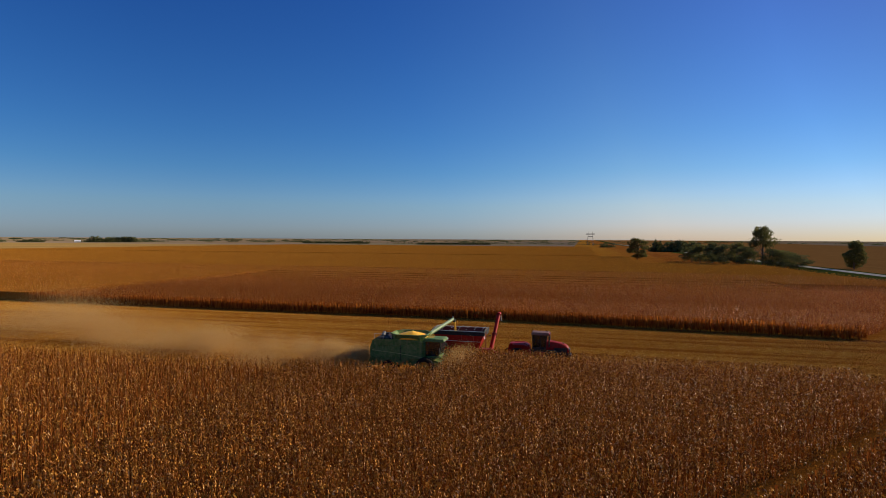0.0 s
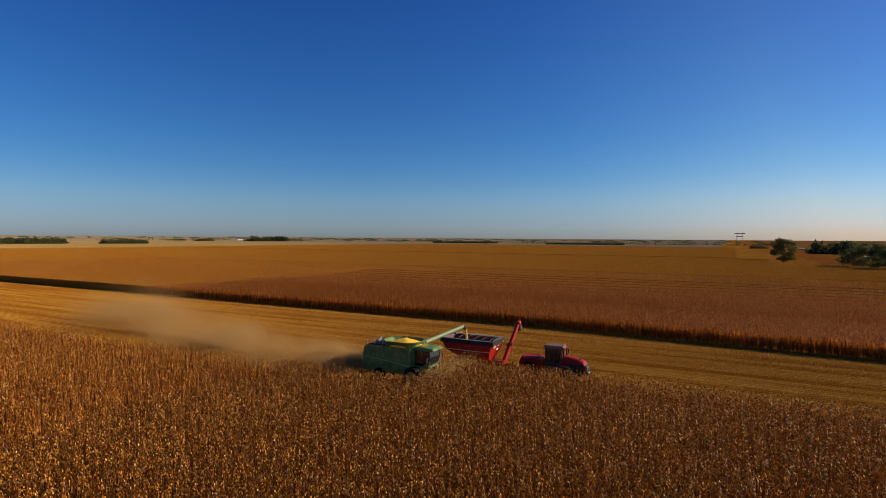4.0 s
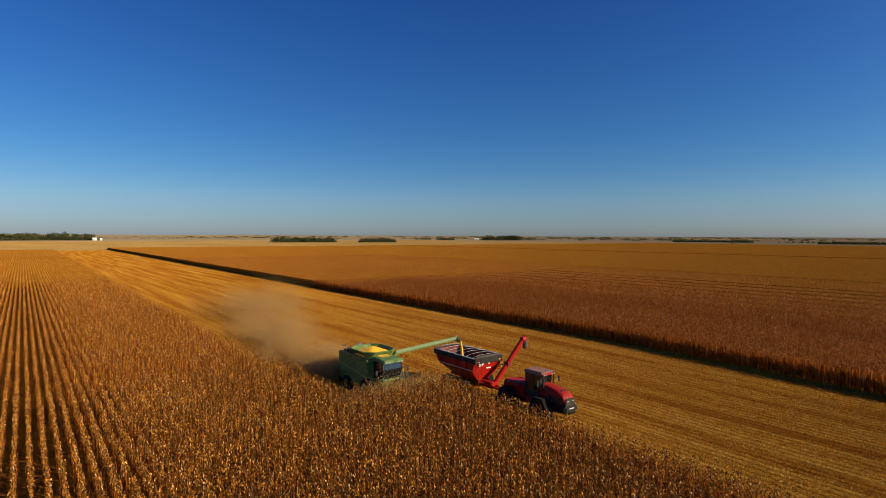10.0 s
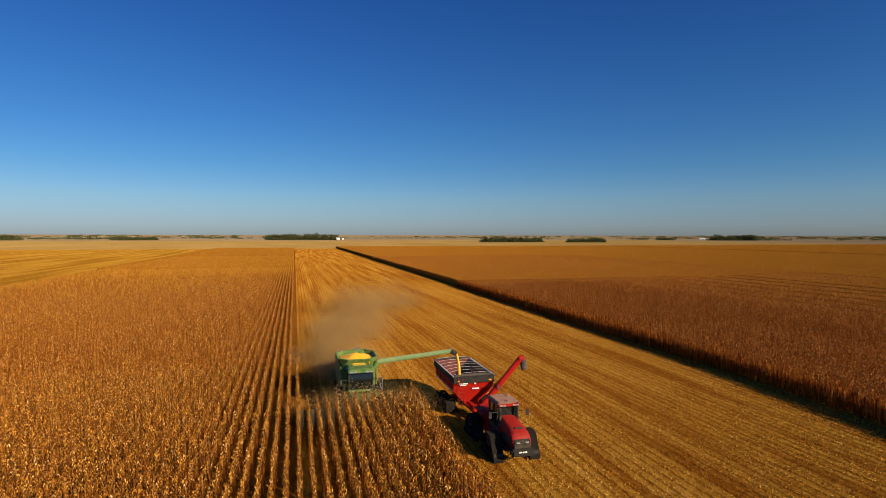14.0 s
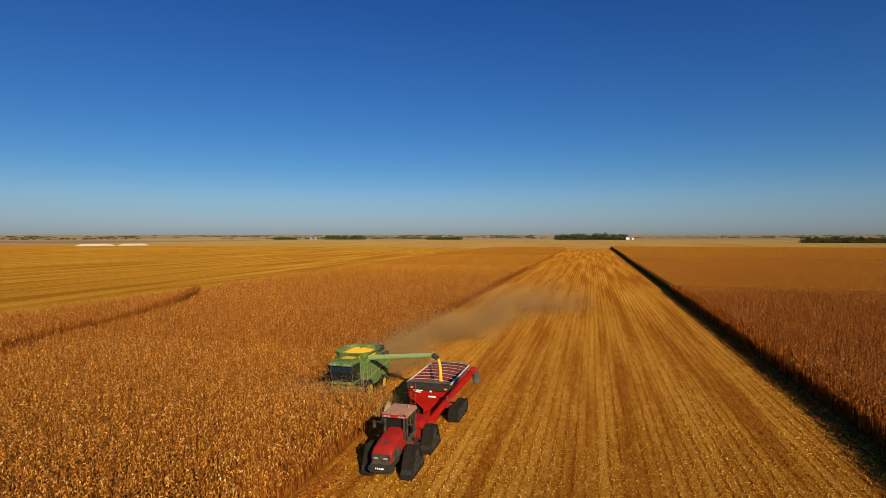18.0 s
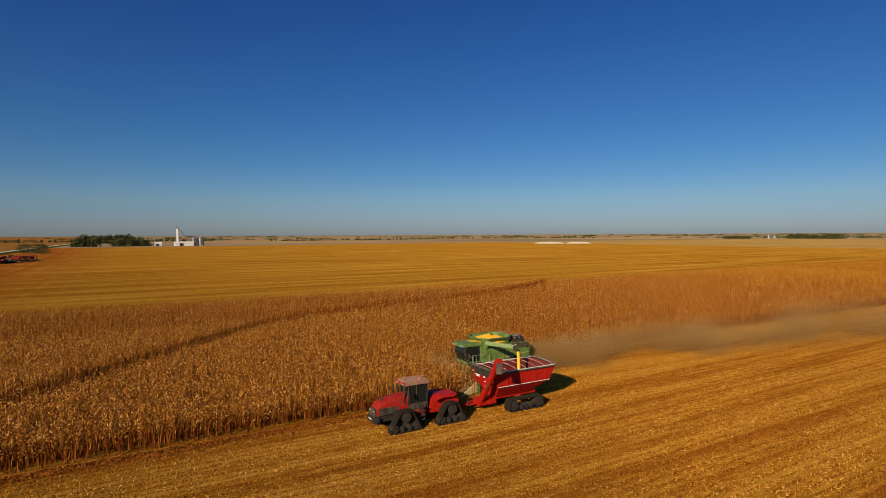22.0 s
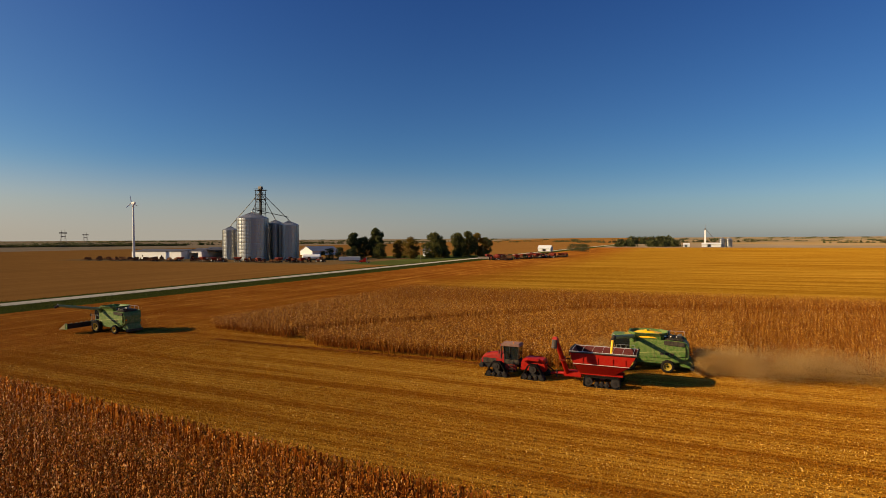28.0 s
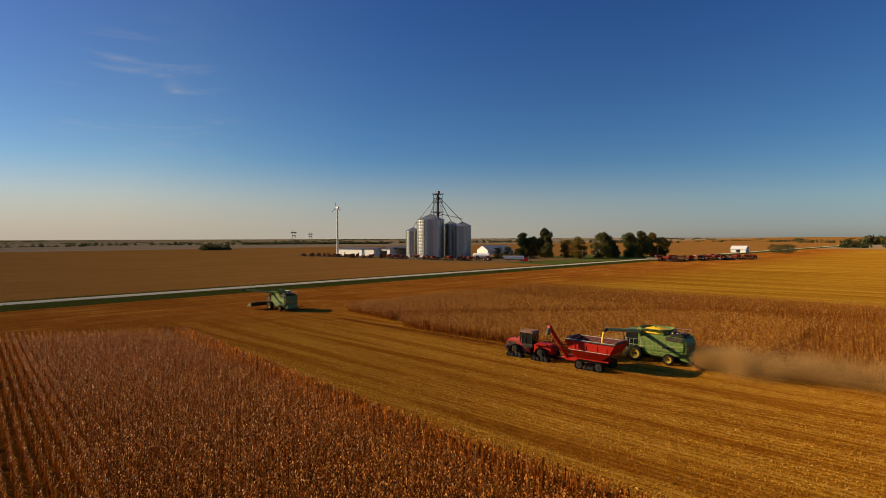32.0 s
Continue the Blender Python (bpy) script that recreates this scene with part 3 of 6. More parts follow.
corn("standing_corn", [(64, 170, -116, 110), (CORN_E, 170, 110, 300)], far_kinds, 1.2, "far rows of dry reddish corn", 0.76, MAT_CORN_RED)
corn("standing_corn", [(-97, SWATH_W, 80, 320)], [leaf_plant(6, 1, rng, height=2.4, wide=0.09, long=0.5, stalk=False, lo=0.6) for _ in range(8)], 0.75, "far rows of golden dry corn", 0.76, MAT_CORN_FAR)
corn("standing_corn", [(-97, SWATH_W, 320, 560), (170, 400, -116, 620), (CORN_E, 170, 300, 620)], wide_kinds, 3.0, "wide distant field of dry corn", 1.52, MAT_CORN_FAR)
got = rng.uniform(408, 1060, 16000), rng.uniform(-30, 620, 16000)
scatter("standing_corn", got[0], got[1], 0.0, wide_kinds, rng, "distant field of dry corn beyond the hedge", "corn field", MAT_CORN_FAR, 1.0, 1.2)


def canopy(name, x0, x1, y0, y1, z, label):
    """The closed top of a corn stand too far to tell its plants, with its edges down to the ground."""
    bm = box(x0, x1, y0, y1, 0.02, z)
    return tagged(part(name, bm, MAT_CANOPY), label, "corn field", kind="stuff")


LOW = "block of far dry corn, coloured as its shaded lower leaves"
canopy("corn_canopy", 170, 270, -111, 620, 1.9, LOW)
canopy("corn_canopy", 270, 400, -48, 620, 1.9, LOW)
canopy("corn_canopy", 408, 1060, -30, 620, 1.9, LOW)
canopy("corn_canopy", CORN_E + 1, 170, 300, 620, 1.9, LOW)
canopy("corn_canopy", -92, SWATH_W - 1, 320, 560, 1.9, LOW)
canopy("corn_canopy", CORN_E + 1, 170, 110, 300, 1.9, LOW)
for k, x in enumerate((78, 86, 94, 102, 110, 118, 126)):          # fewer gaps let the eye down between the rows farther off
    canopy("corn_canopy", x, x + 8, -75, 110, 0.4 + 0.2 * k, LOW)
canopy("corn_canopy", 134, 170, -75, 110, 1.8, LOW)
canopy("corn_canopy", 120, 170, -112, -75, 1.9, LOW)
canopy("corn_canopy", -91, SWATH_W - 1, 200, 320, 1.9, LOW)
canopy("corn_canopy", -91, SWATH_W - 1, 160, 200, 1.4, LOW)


# ---- litter and stumps on the cut strip ----
def flake(rng):
    L, w, h = rng.uniform(0.045, 0.125), rng.uniform(0.012, 0.028), rng.uniform(0.012, 0.06)
    v = np.array([(-L, -w, 0.01), (-L * 0.2, w, h), (L, 0, 0.02), (L * 0.1, -w * 1.3, 0.015)], np.float32)
    return v, np.array([(0, 3, 1), (1, 3, 2)], np.int32)


def stump(rng):
    h, r = rng.uniform(0.05, 0.2), 0.022
    v = np.array([(r, 0, 0), (-r, r, 0), (-r, -r, 0), (rng.uniform(-0.06, 0.06), 0.01, h), (rng.uniform(-0.05, 0.05), -0.02, h * 0.9)], np.float32)
    return v, np.array([(0, 1, 3), (1, 2, 4), (2, 0, 4), (1, 4, 3), (0, 3, 4)], np.int32)


n = 230000
fx, fy = rng.uniform(SWATH_W, CORN_E, n), np.clip(rng.normal(5, 42, n), -124, 150)
keep = ~in_corn(fx, fy) & (fy < 149)
hx, hy = rng.uniform(-110, 60, 40000), rng.uniform(-123, -50, 40000)
hk = ~in_corn(hx, hy)
fx, fy, keep = np.concatenate([fx, hx]), np.concatenate([fy, hy]), np.concatenate([keep, hk])
scatter("crop_litter", fx[keep], fy[keep], 0.0, [flake(rng) for _ in range(12)], rng, "pale corn husks and leaves strewn over stubble", "crop litter", MAT_LITTER, 0.7, 1.3)
# leaf fall on the west; the east strip colours the edge's cast shadow brown
lx, ly = np.concatenate([CORN_W + np.abs(rng.normal(0, 0.7, 5000)), CORN_E - np.abs(rng.normal(0, 1.2, 16000))]), np.concatenate([rng.uniform(-60, -14, 5000), rng.uniform(-76, 110, 16000)])
lx = lx + np.where(lx > 20, bend(ly), 0.0)
scatter("crop_litter", lx, ly, 0.0, [flake(rng) for _ in range(12)], rng, "dark red fallen leaves by the corn, browning the east shadow", "crop litter", MAT_CORN_LOW, 1.0, 2.2)
rx = CORN_W - 0.38 + 0.76 * np.arange(-14, 51)
sx, sy = np.meshgrid(rx, np.arange(-80, 120, 0.22))
sx, sy = (sx + rng.normal(0, 0.06, sx.shape)).ravel(), (sy + rng.uniform(-0.1, 0.1, sy.shape)).ravel()
keep = ~in_corn(sx, sy) & (sx > SWATH_W) & (sx < CORN_E) & (sy > -46 - 30 * rng.uniform(0, 1, sx.shape) ** 2) & (sy < 20 + 100 * rng.uniform(0, 1, sx.shape) ** 2)
scatter("stubble_stalks", sx[keep], sy[keep], 0.0, [stump(rng) for _ in range(10)], rng, "rows of short cut corn stalks", "stubble", MAT_LITTER, 0.7, 1.3)


# ---- machine materials ----
MAT_RED = paint("red_paint", (0.36, 0.006, 0.005), 0.45, dust=0.22, dust_colour=(0.27, 0.1, 0.04), spec=0.12)
MAT_DARKRED = paint("dark_red_paint", (0.22, 0.008, 0.008), 0.55, dust=0.3, spec=0.2)
MAT_GREEN = paint("green_paint", (0.04, 0.128, 0.018), 0.5, dust=0.85, dust_colour=(0.28, 0.26, 0.1), spec=0.22)
MAT_YELLOW = paint("yellow_paint", (0.42, 0.29, 0.03), 0.6, dust=0.65, dust_colour=(0.26, 0.18, 0.08), spec=0.2)
MAT_RUBBER = paint("black_rubber", (0.012, 0.011, 0.01), 0.9, dust=0.07, spec=0.06)
MAT_BLACK = paint("black_plastic", (0.02, 0.02, 0.02), 0.7, dust=0.3, spec=0.15)
MAT_STEEL = paint("worn_steel", (0.42, 0.41, 0.4), 0.45, 0.8, dust=0.25)
MAT_DARKSTEEL = paint("dull_dark_steel", (0.13, 0.125, 0.12), 0.6, 0.3, dust=0.4)
MAT_WHITE = paint("white_paint", (0.8, 0.79, 0.76), 0.5, dust=0.12)
MAT_CHARCOAL = paint("charcoal_paint", (0.018, 0.017, 0.017), 0.65, dust=0.1, spec=0.2)
MAT_TARP = paint("grey_tarp", (0.045, 0.035, 0.03), 0.8, dust=0.3)
MAT_DUSTYROOF = paint("dusty_roof", (0.24, 0.1, 0.07), 0.75, dust=0.9, dust_colour=(0.28, 0.2, 0.14), spec=0.15)
MAT_DUSTYRED = paint("dusty_red_paint", (0.29, 0.008, 0.008), 0.5, dust=0.2, dust_colour=(0.28, 0.13, 0.06), spec=0.1)
MAT_LINING = paint("dusty_shade_darkened_lining", (0.13, 0.007, 0.007), 0.7, dust=0.3, dust_colour=(0.16, 0.08, 0.04))
MAT_AUGER = paint("dusty_pale_green", (0.17, 0.27, 0.09), 0.55, dust=0.5, dust_colour=(0.45, 0.4, 0.22))
MAT_STRIPE = paint("pale_stripe", (0.3, 0.34, 0.1), 0.5, dust=0.4)
MAT_SNOUT = paint("scuffed_pale_plastic", (0.34, 0.3, 0.16), 0.85, dust=0.6, dust_colour=(0.26, 0.15, 0.05), spec=0.0)
MAT_HUB = paint("dusty_hub", (0.022, 0.02, 0.019), 0.8, dust=0.2, dust_colour=(0.2, 0.14, 0.09), spec=0.05)
MAT_BOW = paint("dull_galvanised_tube", (0.5, 0.49, 0.46), 0.55, dust=0.35)
MAT_LAMP = paint("lamp_lens", (0.3, 0.3, 0.29), 0.12, dust=0.05)
MAT_AMBER = paint("amber_lens", (0.8, 0.25, 0.02), 0.2, dust=0.05)


def glass_mat():
    m, nt, b = base("tinted_cab_glass", 0.04)
    b.inputs["Base Color"].default_value = (0.025, 0.032, 0.03, 1)
    b.inputs["Transmission Weight"].default_value = 0.55
    b.inputs["IOR"].default_value = 1.45
    return m


MAT_GLASS = glass_mat()


def grain_mat():
    m, nt, b = base("shelled_corn", 0.5, 0, 0.4)
    v = nt.nodes.new("ShaderNodeTexVoronoi")
    v.inputs["Scale"].default_value = 40
    c = coords(nt)
    nt.links.new(c, v.inputs["Vector"])
    colour = ramp(nt, v.outputs["Distance"], [(0.0, (1.0, 0.56, 0.015)), (0.7, (0.92, 0.42, 0.008))])
    colour = mix(nt, ramp(nt, noise_fac(nt, c, 1.5), [(0.4, (0, 0, 0)), (0.75, (0.5,) * 3)]), colour, (0.9, 0.55, 0.06))
    nt.links.new(colour, b.inputs["Base Color"])
    add_bump(nt, b, v.outputs["Distance"], 0.6, 0.02)
    return m


MAT_GRAIN = grain_mat()


def wheel(parent, at, r, w, rim_mat, side, hub=0.55, lugs=22):
    """A lugged tyre with its dished rim; side is +1 or -1 along x."""
    x, y, z = at
    n = 36
    prof = [(-w / 2, r * 0.62), (-w / 2, r * 0.86), (-w * 0.36, r * 0.97), (0, r * 0.985), (w * 0.36, r * 0.97), (w / 2, r * 0.86), (w / 2, r * 0.62)]
    b = bmesh.new()
    loops = [[b.verts.new((x + px, y + pr * math.cos(2 * math.pi * k / n), z + pr * math.sin(2 * math.pi * k / n))) for px, pr in prof] for k in range(n)]
    for k in range(n):
        p, q = loops[k], loops[(k + 1) % n]
        for i in range(len(prof)):
            j = (i + 1) % len(prof)
            b.faces.new((p[i], p[j], q[j], q[i]))
    for k in range(lugs):
        for s in (-1, 1):
            a = 2 * math.pi * (k + (0.5 if s > 0 else 0)) / lugs
            lug = bmesh.new()
            bmesh.ops.create_cube(lug, size=1, matrix=Matrix.Translation((x, y, z)) @ Matrix.Rotation(a, 4, "X") @ Matrix.Translation((s * w * 0.24, 0, r * 0.975)) @ Matrix.Rotation(s * 0.55, 4, "Z") @ Matrix.Diagonal((w * 0.5, 0.06, 0.07, 1)))
            join(b, lug)
    tyre = part("tyre", b, MAT_RUBBER, parent)
    b = bmesh.new()
    prof = [(0.42, 0.66), (0.5, 0.64), (0.46, 0.56), (0.2, 0.5), (0.12, 0.2), (0.22, 0.18), (0.22, 0.0)]
    loops = [[(x + side * px * w, y + pr * r * math.cos(2 * math.pi * k / n), z + pr * r * math.sin(2 * math.pi * k / n)) for k in range(n)] for px, pr in prof[:-1]]
    rings(loops, close=False, bm=b)
    rim = part("rim", b, rim_mat, tyre, smooth=True)
    return tyre


def track(parent, x0, x1, outline, wheels, lug_step=0.2, body_mat=None):
    """A rubber track: a belt with lugs round an outline of (y, z), and the wheels inside, each (y, z, r)."""
    pts = []
    m = len(outline)
    for i in range(m):                       # round the corners and step along the belt evenly
        p0, p1, p2 = (Vector(outline[(i + k - 1) % m]) for k in range(3))
        a, c = p1 + (p0 - p1).normalized() * 0.22, p1 + (p2 - p1).normalized() * 0.22
        for k in range(6):
            u = k / 5
            pts.append(a * (1 - u) ** 2 + p1 * 2 * u * (1 - u) + c * u * u)
    centre = sum(pts, Vector((0, 0))) / len(pts)
    inner = [p + (centre - p).normalized() * 0.07 for p in pts]
    b = bmesh.new()
    vo = [[b.verts.new((x, p.x, p.y)) for p in loop] for x, loop in ((x0, pts), (x1, pts), (x1, inner), (x0, inner))]
    n = len(pts)
    for k in range(n):
        for i in range(4):
            b.faces.new((vo[i][k], vo[i][(k + 1) % n], vo[(i + 1) % 4][(k + 1) % n], vo[(i + 1) % 4][k]))
    part("track_belt", b, MAT_RUBBER, parent, "black rubber track belt")
    lug_mesh = None
    left = 0.0
    for k in range(n):
        p, q = pts[k], pts[(k + 1) % n]
        L = (q - p).length
        if L < 1e-6:
            continue
        d = (q - p) / L
        out = Vector((d.y, -d.x))
        if out.dot((p + q) / 2 - centre) < 0:
            out = -out
        s = left
        while s < L:
            c = p + d * s + out * 0.02
            m = Matrix.Translation(((x0 + x1) / 2, c.x, c.y)) @ Matrix.Rotation(math.atan2(d.y, d.x), 4, "X")
            if lug_mesh is None:
                w = abs(x1 - x0) * 0.48
                lug = part("track_lug", box(-w, w, -0.035, 0.035, -0.025, 0.025), MAT_RUBBER, parent)
                lug_mesh = lug.data
            else:
                lug = new("track_lug", lug_mesh)
                lug.parent = parent
            lug.matrix_basis = m
            s += lug_step
        left = s - L
    side = 1 if x1 + x0 > 0 else -1
    xo = max(x0, x1) if side > 0 else min(x0, x1)
    for y, z, r in wheels:
        part("track_wheel", tube((x0 + 0.06, y, z), (x1 - 0.06, y, z), r, n=24), body_mat or MAT_CHARCOAL, parent, smooth=True)
        part("wheel_hub", tube((xo - side * 0.08, y, z), (xo - side * 0.01, y, z), r * 0.62, r * 0.4, n=14), MAT_HUB, parent)


def mirror_bar(parent, s, x, y, z):
    part("mirror_arm", tube((s * x, y, z), (s * (x + 0.55), y - 0.1, z + 0.05), 0.025, n=6), MAT_BLACK, parent)
    part("mirror", box(s * (x + 0.5), s * (x + 0.72), y - 0.16, y - 0.08, z - 0.35, z + 0.12, 0.02), MAT_BLACK, parent)


# ---- the red articulated tractor on four tracks ----
def tractor(at):
    REAR = 4.1                            # from the front axle to the rear one
    t = thing("tracked_tractor", at, "red articulated tractor on four black rubber tracks pulling the grain cart", "tractor")
    # y counts from the front axle; the nose points to -y
    for s in (-1, 1):
        for yc in (0.0, REAR):
            u = new("track_unit")
            u.parent = t
            tagged(u, "triangular rubber track unit with steel wheels")
            x0, x1 = (0.93, 1.72) if s > 0 else (-1.72, -0.93)
            track(u, x0, x1, [(yc - 1.38, 0.03), (yc + 1.38, 0.03), (yc + 0.5, 1.62), (yc - 0.5, 1.62)],
                  [(yc, 1.17, 0.4), (yc - 0.93, 0.38, 0.29), (yc + 0.93, 0.38, 0.29), (yc - 0.32, 0.29, 0.2), (yc + 0.32, 0.29, 0.2)])
            part("track_frame", slab([(yc - 0.8, 0.3), (yc + 0.8, 0.3), (yc + 0.2, 0.95), (yc - 0.2, 0.95)], s * 1.02, s * 1.3, bevel=0.03), MAT_CHARCOAL, u)
    # front frame, hood and grille
    part("front_frame", box(-0.52, 0.52, -1.9, 1.75, 0.72, 1.3, 0.05), MAT_CHARCOAL, t)
    part("axle", tube((-0.95, 0, 1.2), (0.95, 0, 1.2), 0.2), MAT_CHARCOAL, t)
    part("axle", tube((-0.95, REAR, 1.2), (0.95, REAR, 1.2), 0.2), MAT_CHARCOAL, t)
    hood = [(-2.02, 1.28), (0.65, 1.28), (0.65, 2.6), (-0.2, 2.55), (-1.2, 2.38), (-1.75, 2.18), (-1.98, 1.92), (-2.06, 1.6)]
    loops = []
    for x, k in ((-0.66, 0.8), (-0.52, 0.96), (-0.3, 1.0), (0.3, 1.0), (0.52, 0.96), (0.66, 0.8)):
        loops.append([(x, y, 1.28 + (z - 1.28) * k) for y, z in hood])
    part("hood", rings(loops, bevel=0.03), MAT_DUSTYRED, t, "dusty red sloping hood", True)
    part("hood_vent", box(-0.26, 0.26, -1.5, -1.3, 2.3, 2.39, 0.02), MAT_BLACK, t, "black slot in the hood")
    part("grille", rings([[(-0.6, -1.5, 1.2), (0.6, -1.5, 1.2), (0.58, -1.5, 1.9), (-0.58, -1.5, 1.9)], [(-0.6, -2.2, 1.22), (0.6, -2.2, 1.22), (0.55, -2.12, 1.78), (-0.55, -2.12, 1.78)]], bevel=0.03), MAT_BLACK, t, "black front grille")
    for s in (-1, 1):
        part("headlight", box(s * 0.18, s * 0.46, -2.22, -2.14, 1.56, 1.66, 0.02), MAT_LAMP, t, "clear headlight")
        part("hood_side_grille", box(s * 0.645, s * 0.68, -1.85, -0.3, 1.3, 1.85, 0.01), MAT_BLACK, t, "black side grille of the hood")
    part("front_weight", box(-0.8, 0.8, -2.34, -1.75, 0.7, 1.2, 0.12), MAT_CHARCOAL, t, "dark cast front weight block")
    for k in range(5):
        part("badge_bar", box(-0.3 + 0.12 * k, -0.22 + 0.12 * k, -2.345, -2.315, 0.98, 1.08), MAT_WHITE, t)
    # cab
    y0, y1 = 0.7, 2.25
    part("cab_base", box(-0.74, 0.74, y0 - 0.05, y1 + 0.1, 1.3, 1.85, 0.05), MAT_BLACK, t)
    part("cab_glass", rings([[(-0.7, y0, 1.85), (0.7, y0, 1.85), (0.7, y1, 1.85), (-0.7, y1, 1.85)], [(-0.75, y0 - 0.12, 3.3), (0.75, y0 - 0.12, 3.3), (0.74, y1 + 0.05, 3.3), (-0.74, y1 + 0.05, 3.3)]]), MAT_GLASS, t, "tinted cab glass")
    part("seat", box(-0.28, 0.28, 1.2, 1.75, 1.9, 2.3, 0.06), MAT_BLACK, t)
    part("seat_back", box(-0.28, 0.28, 1.65, 1.85, 2.2, 2.95, 0.06), MAT_BLACK, t)
    for sx in (-1, 1):
        for ya, yb in ((y0, y0 - 0.12), (y1, y1 + 0.05), (1.35, 1.33)):
            part("cab_post", tube((sx * 0.72, ya, 1.82), (sx * 0.77, yb, 3.34), 0.045, n=8), MAT_BLACK, t)
    roof = [(-0.84, y0 - 0.42), (0.84, y0 - 0.42), (0.86, y1 + 0.2), (-0.86, y1 + 0.2)]
    part("cab_roof", rings([[(x, y, 3.3) for x, y in roof], [(x * 1.02, y, 3.45) for x, y in roof], [(x * 0.9, 1.2 + (y - 1.2) * 0.9, 3.62) for x, y in roof]], bevel=0.04), MAT_DUSTYROOF, t, "dusty faded red cab roof", True)
    part("roof_visor", box(-0.8, 0.8, y0 - 0.5, y0 - 0.38, 3.32, 3.5, 0.03), MAT_RED, t)
    for k in (-0.62, -0.36, 0.36, 0.62):
        part("roof_lamp", box(k - 0.1, k + 0.1, y0 - 0.53, y0 - 0.48, 3.36, 3.46, 0.01), MAT_LAMP, t)
    part("beacon", tube((0.5, 1.7, 3.6), (0.5, 1.7, 3.76), 0.06, 0.05), MAT_AMBER, t)
    part("antenna_dome", tube((0, 0.55, 3.58), (0, 0.55, 3.7), 0.13, 0.08, 16), MAT_DUSTYROOF, t, "dusty positioning antenna")
    for s in (-1, 1):
        mirror_bar(t, s, 0.8, 0.4, 2.9)
    part("exhaust", tube((0.66, 0.28, 1.9), (0.66, 0.28, 3.55), 0.07), MAT_BLACK, t)
    part("air_intake", tube((-0.66, 0.28, 1.9), (-0.66, 0.28, 3.2), 0.09), MAT_BLACK, t)
    lad = new("ladder")
    lad.parent = t
    for k in range(4):
        part("step", box(0.9, 1.35, 1.38, 1.78, 0.6 + 0.32 * k, 0.64 + 0.32 * k, 0.01), MAT_CHARCOAL, lad)
    for y in (1.38, 1.78):
        part("ladder_rail", tube((1.2, y, 0.55), (1.0, y, 1.9), 0.025, n=6), MAT_CHARCOAL, lad)
    for s in (-1, 1):
        part("handrail", tube((s * 0.95, 0.45, 1.9), (s * 0.95, -0.35, 2.3), 0.02, n=6), MAT_BLACK, t)
        part("fuel_tank", slab([(0.75, 0.75), (2.1, 0.75), (2.1, 1.3), (0.75, 1.3)], s * 0.55, s * 1.0, bevel=0.07), MAT_DARKRED, t)
    # articulation and rear frame
    part("pivot", tube((0, 2.38, 0.7), (0, 2.38, 1.4), 0.24), MAT_CHARCOAL, t)
    part("rear_frame", slab([(2.45, 0.8), (5.3, 0.8), (5.3, 1.4), (5.1, 2.1), (3.1, 2.2), (2.65, 1.9)], -0.72, 0.72, bevel=0.07), MAT_RED, t, "red rear frame and tank")
    for s in (-1, 1):
        part("rear_fender", rings([[(s * 0.72, 2.85, 1.9), (s * 1.15, 2.85, 1.82), (s * 1.15, 2.85, 1.92), (s * 0.72, 2.85, 2.02)], [(s * 0.72, 3.4, 2.1), (s * 1.15, 3.4, 2.02), (s * 1.15, 3.4, 2.12), (s * 0.72, 3.4, 2.22)], [(s * 0.72, 4.6, 2.06), (s * 1.15, 4.6, 1.98), (s * 1.15, 4.6, 2.08), (s * 0.72, 4.6, 2.18)]]), MAT_RED, t)
        part("tail_lamp", box(s * 0.85, s * 1.05, 4.6, 4.66, 2.0, 2.1, 0.01), MAT_AMBER, t)
    part("hydraulic_block", box(-0.45, 0.45, 4.9, 5.25, 1.2, 1.75, 0.03), MAT_CHARCOAL, t)
    part("drawbar", box(-0.09, 0.09, 4.9, 5.75, 0.55, 0.67, 0.01), MAT_CHARCOAL, t)
    for k in range(4):
        part("hydraulic_hose", tube((-0.25 + 0.16 * k, 5.2, 1.5), (-0.2 + 0.12 * k, 6.1, 0.85), 0.022, n=6), MAT_RUBBER, t)
    return t


tractor((0.05, -12.3, 0))


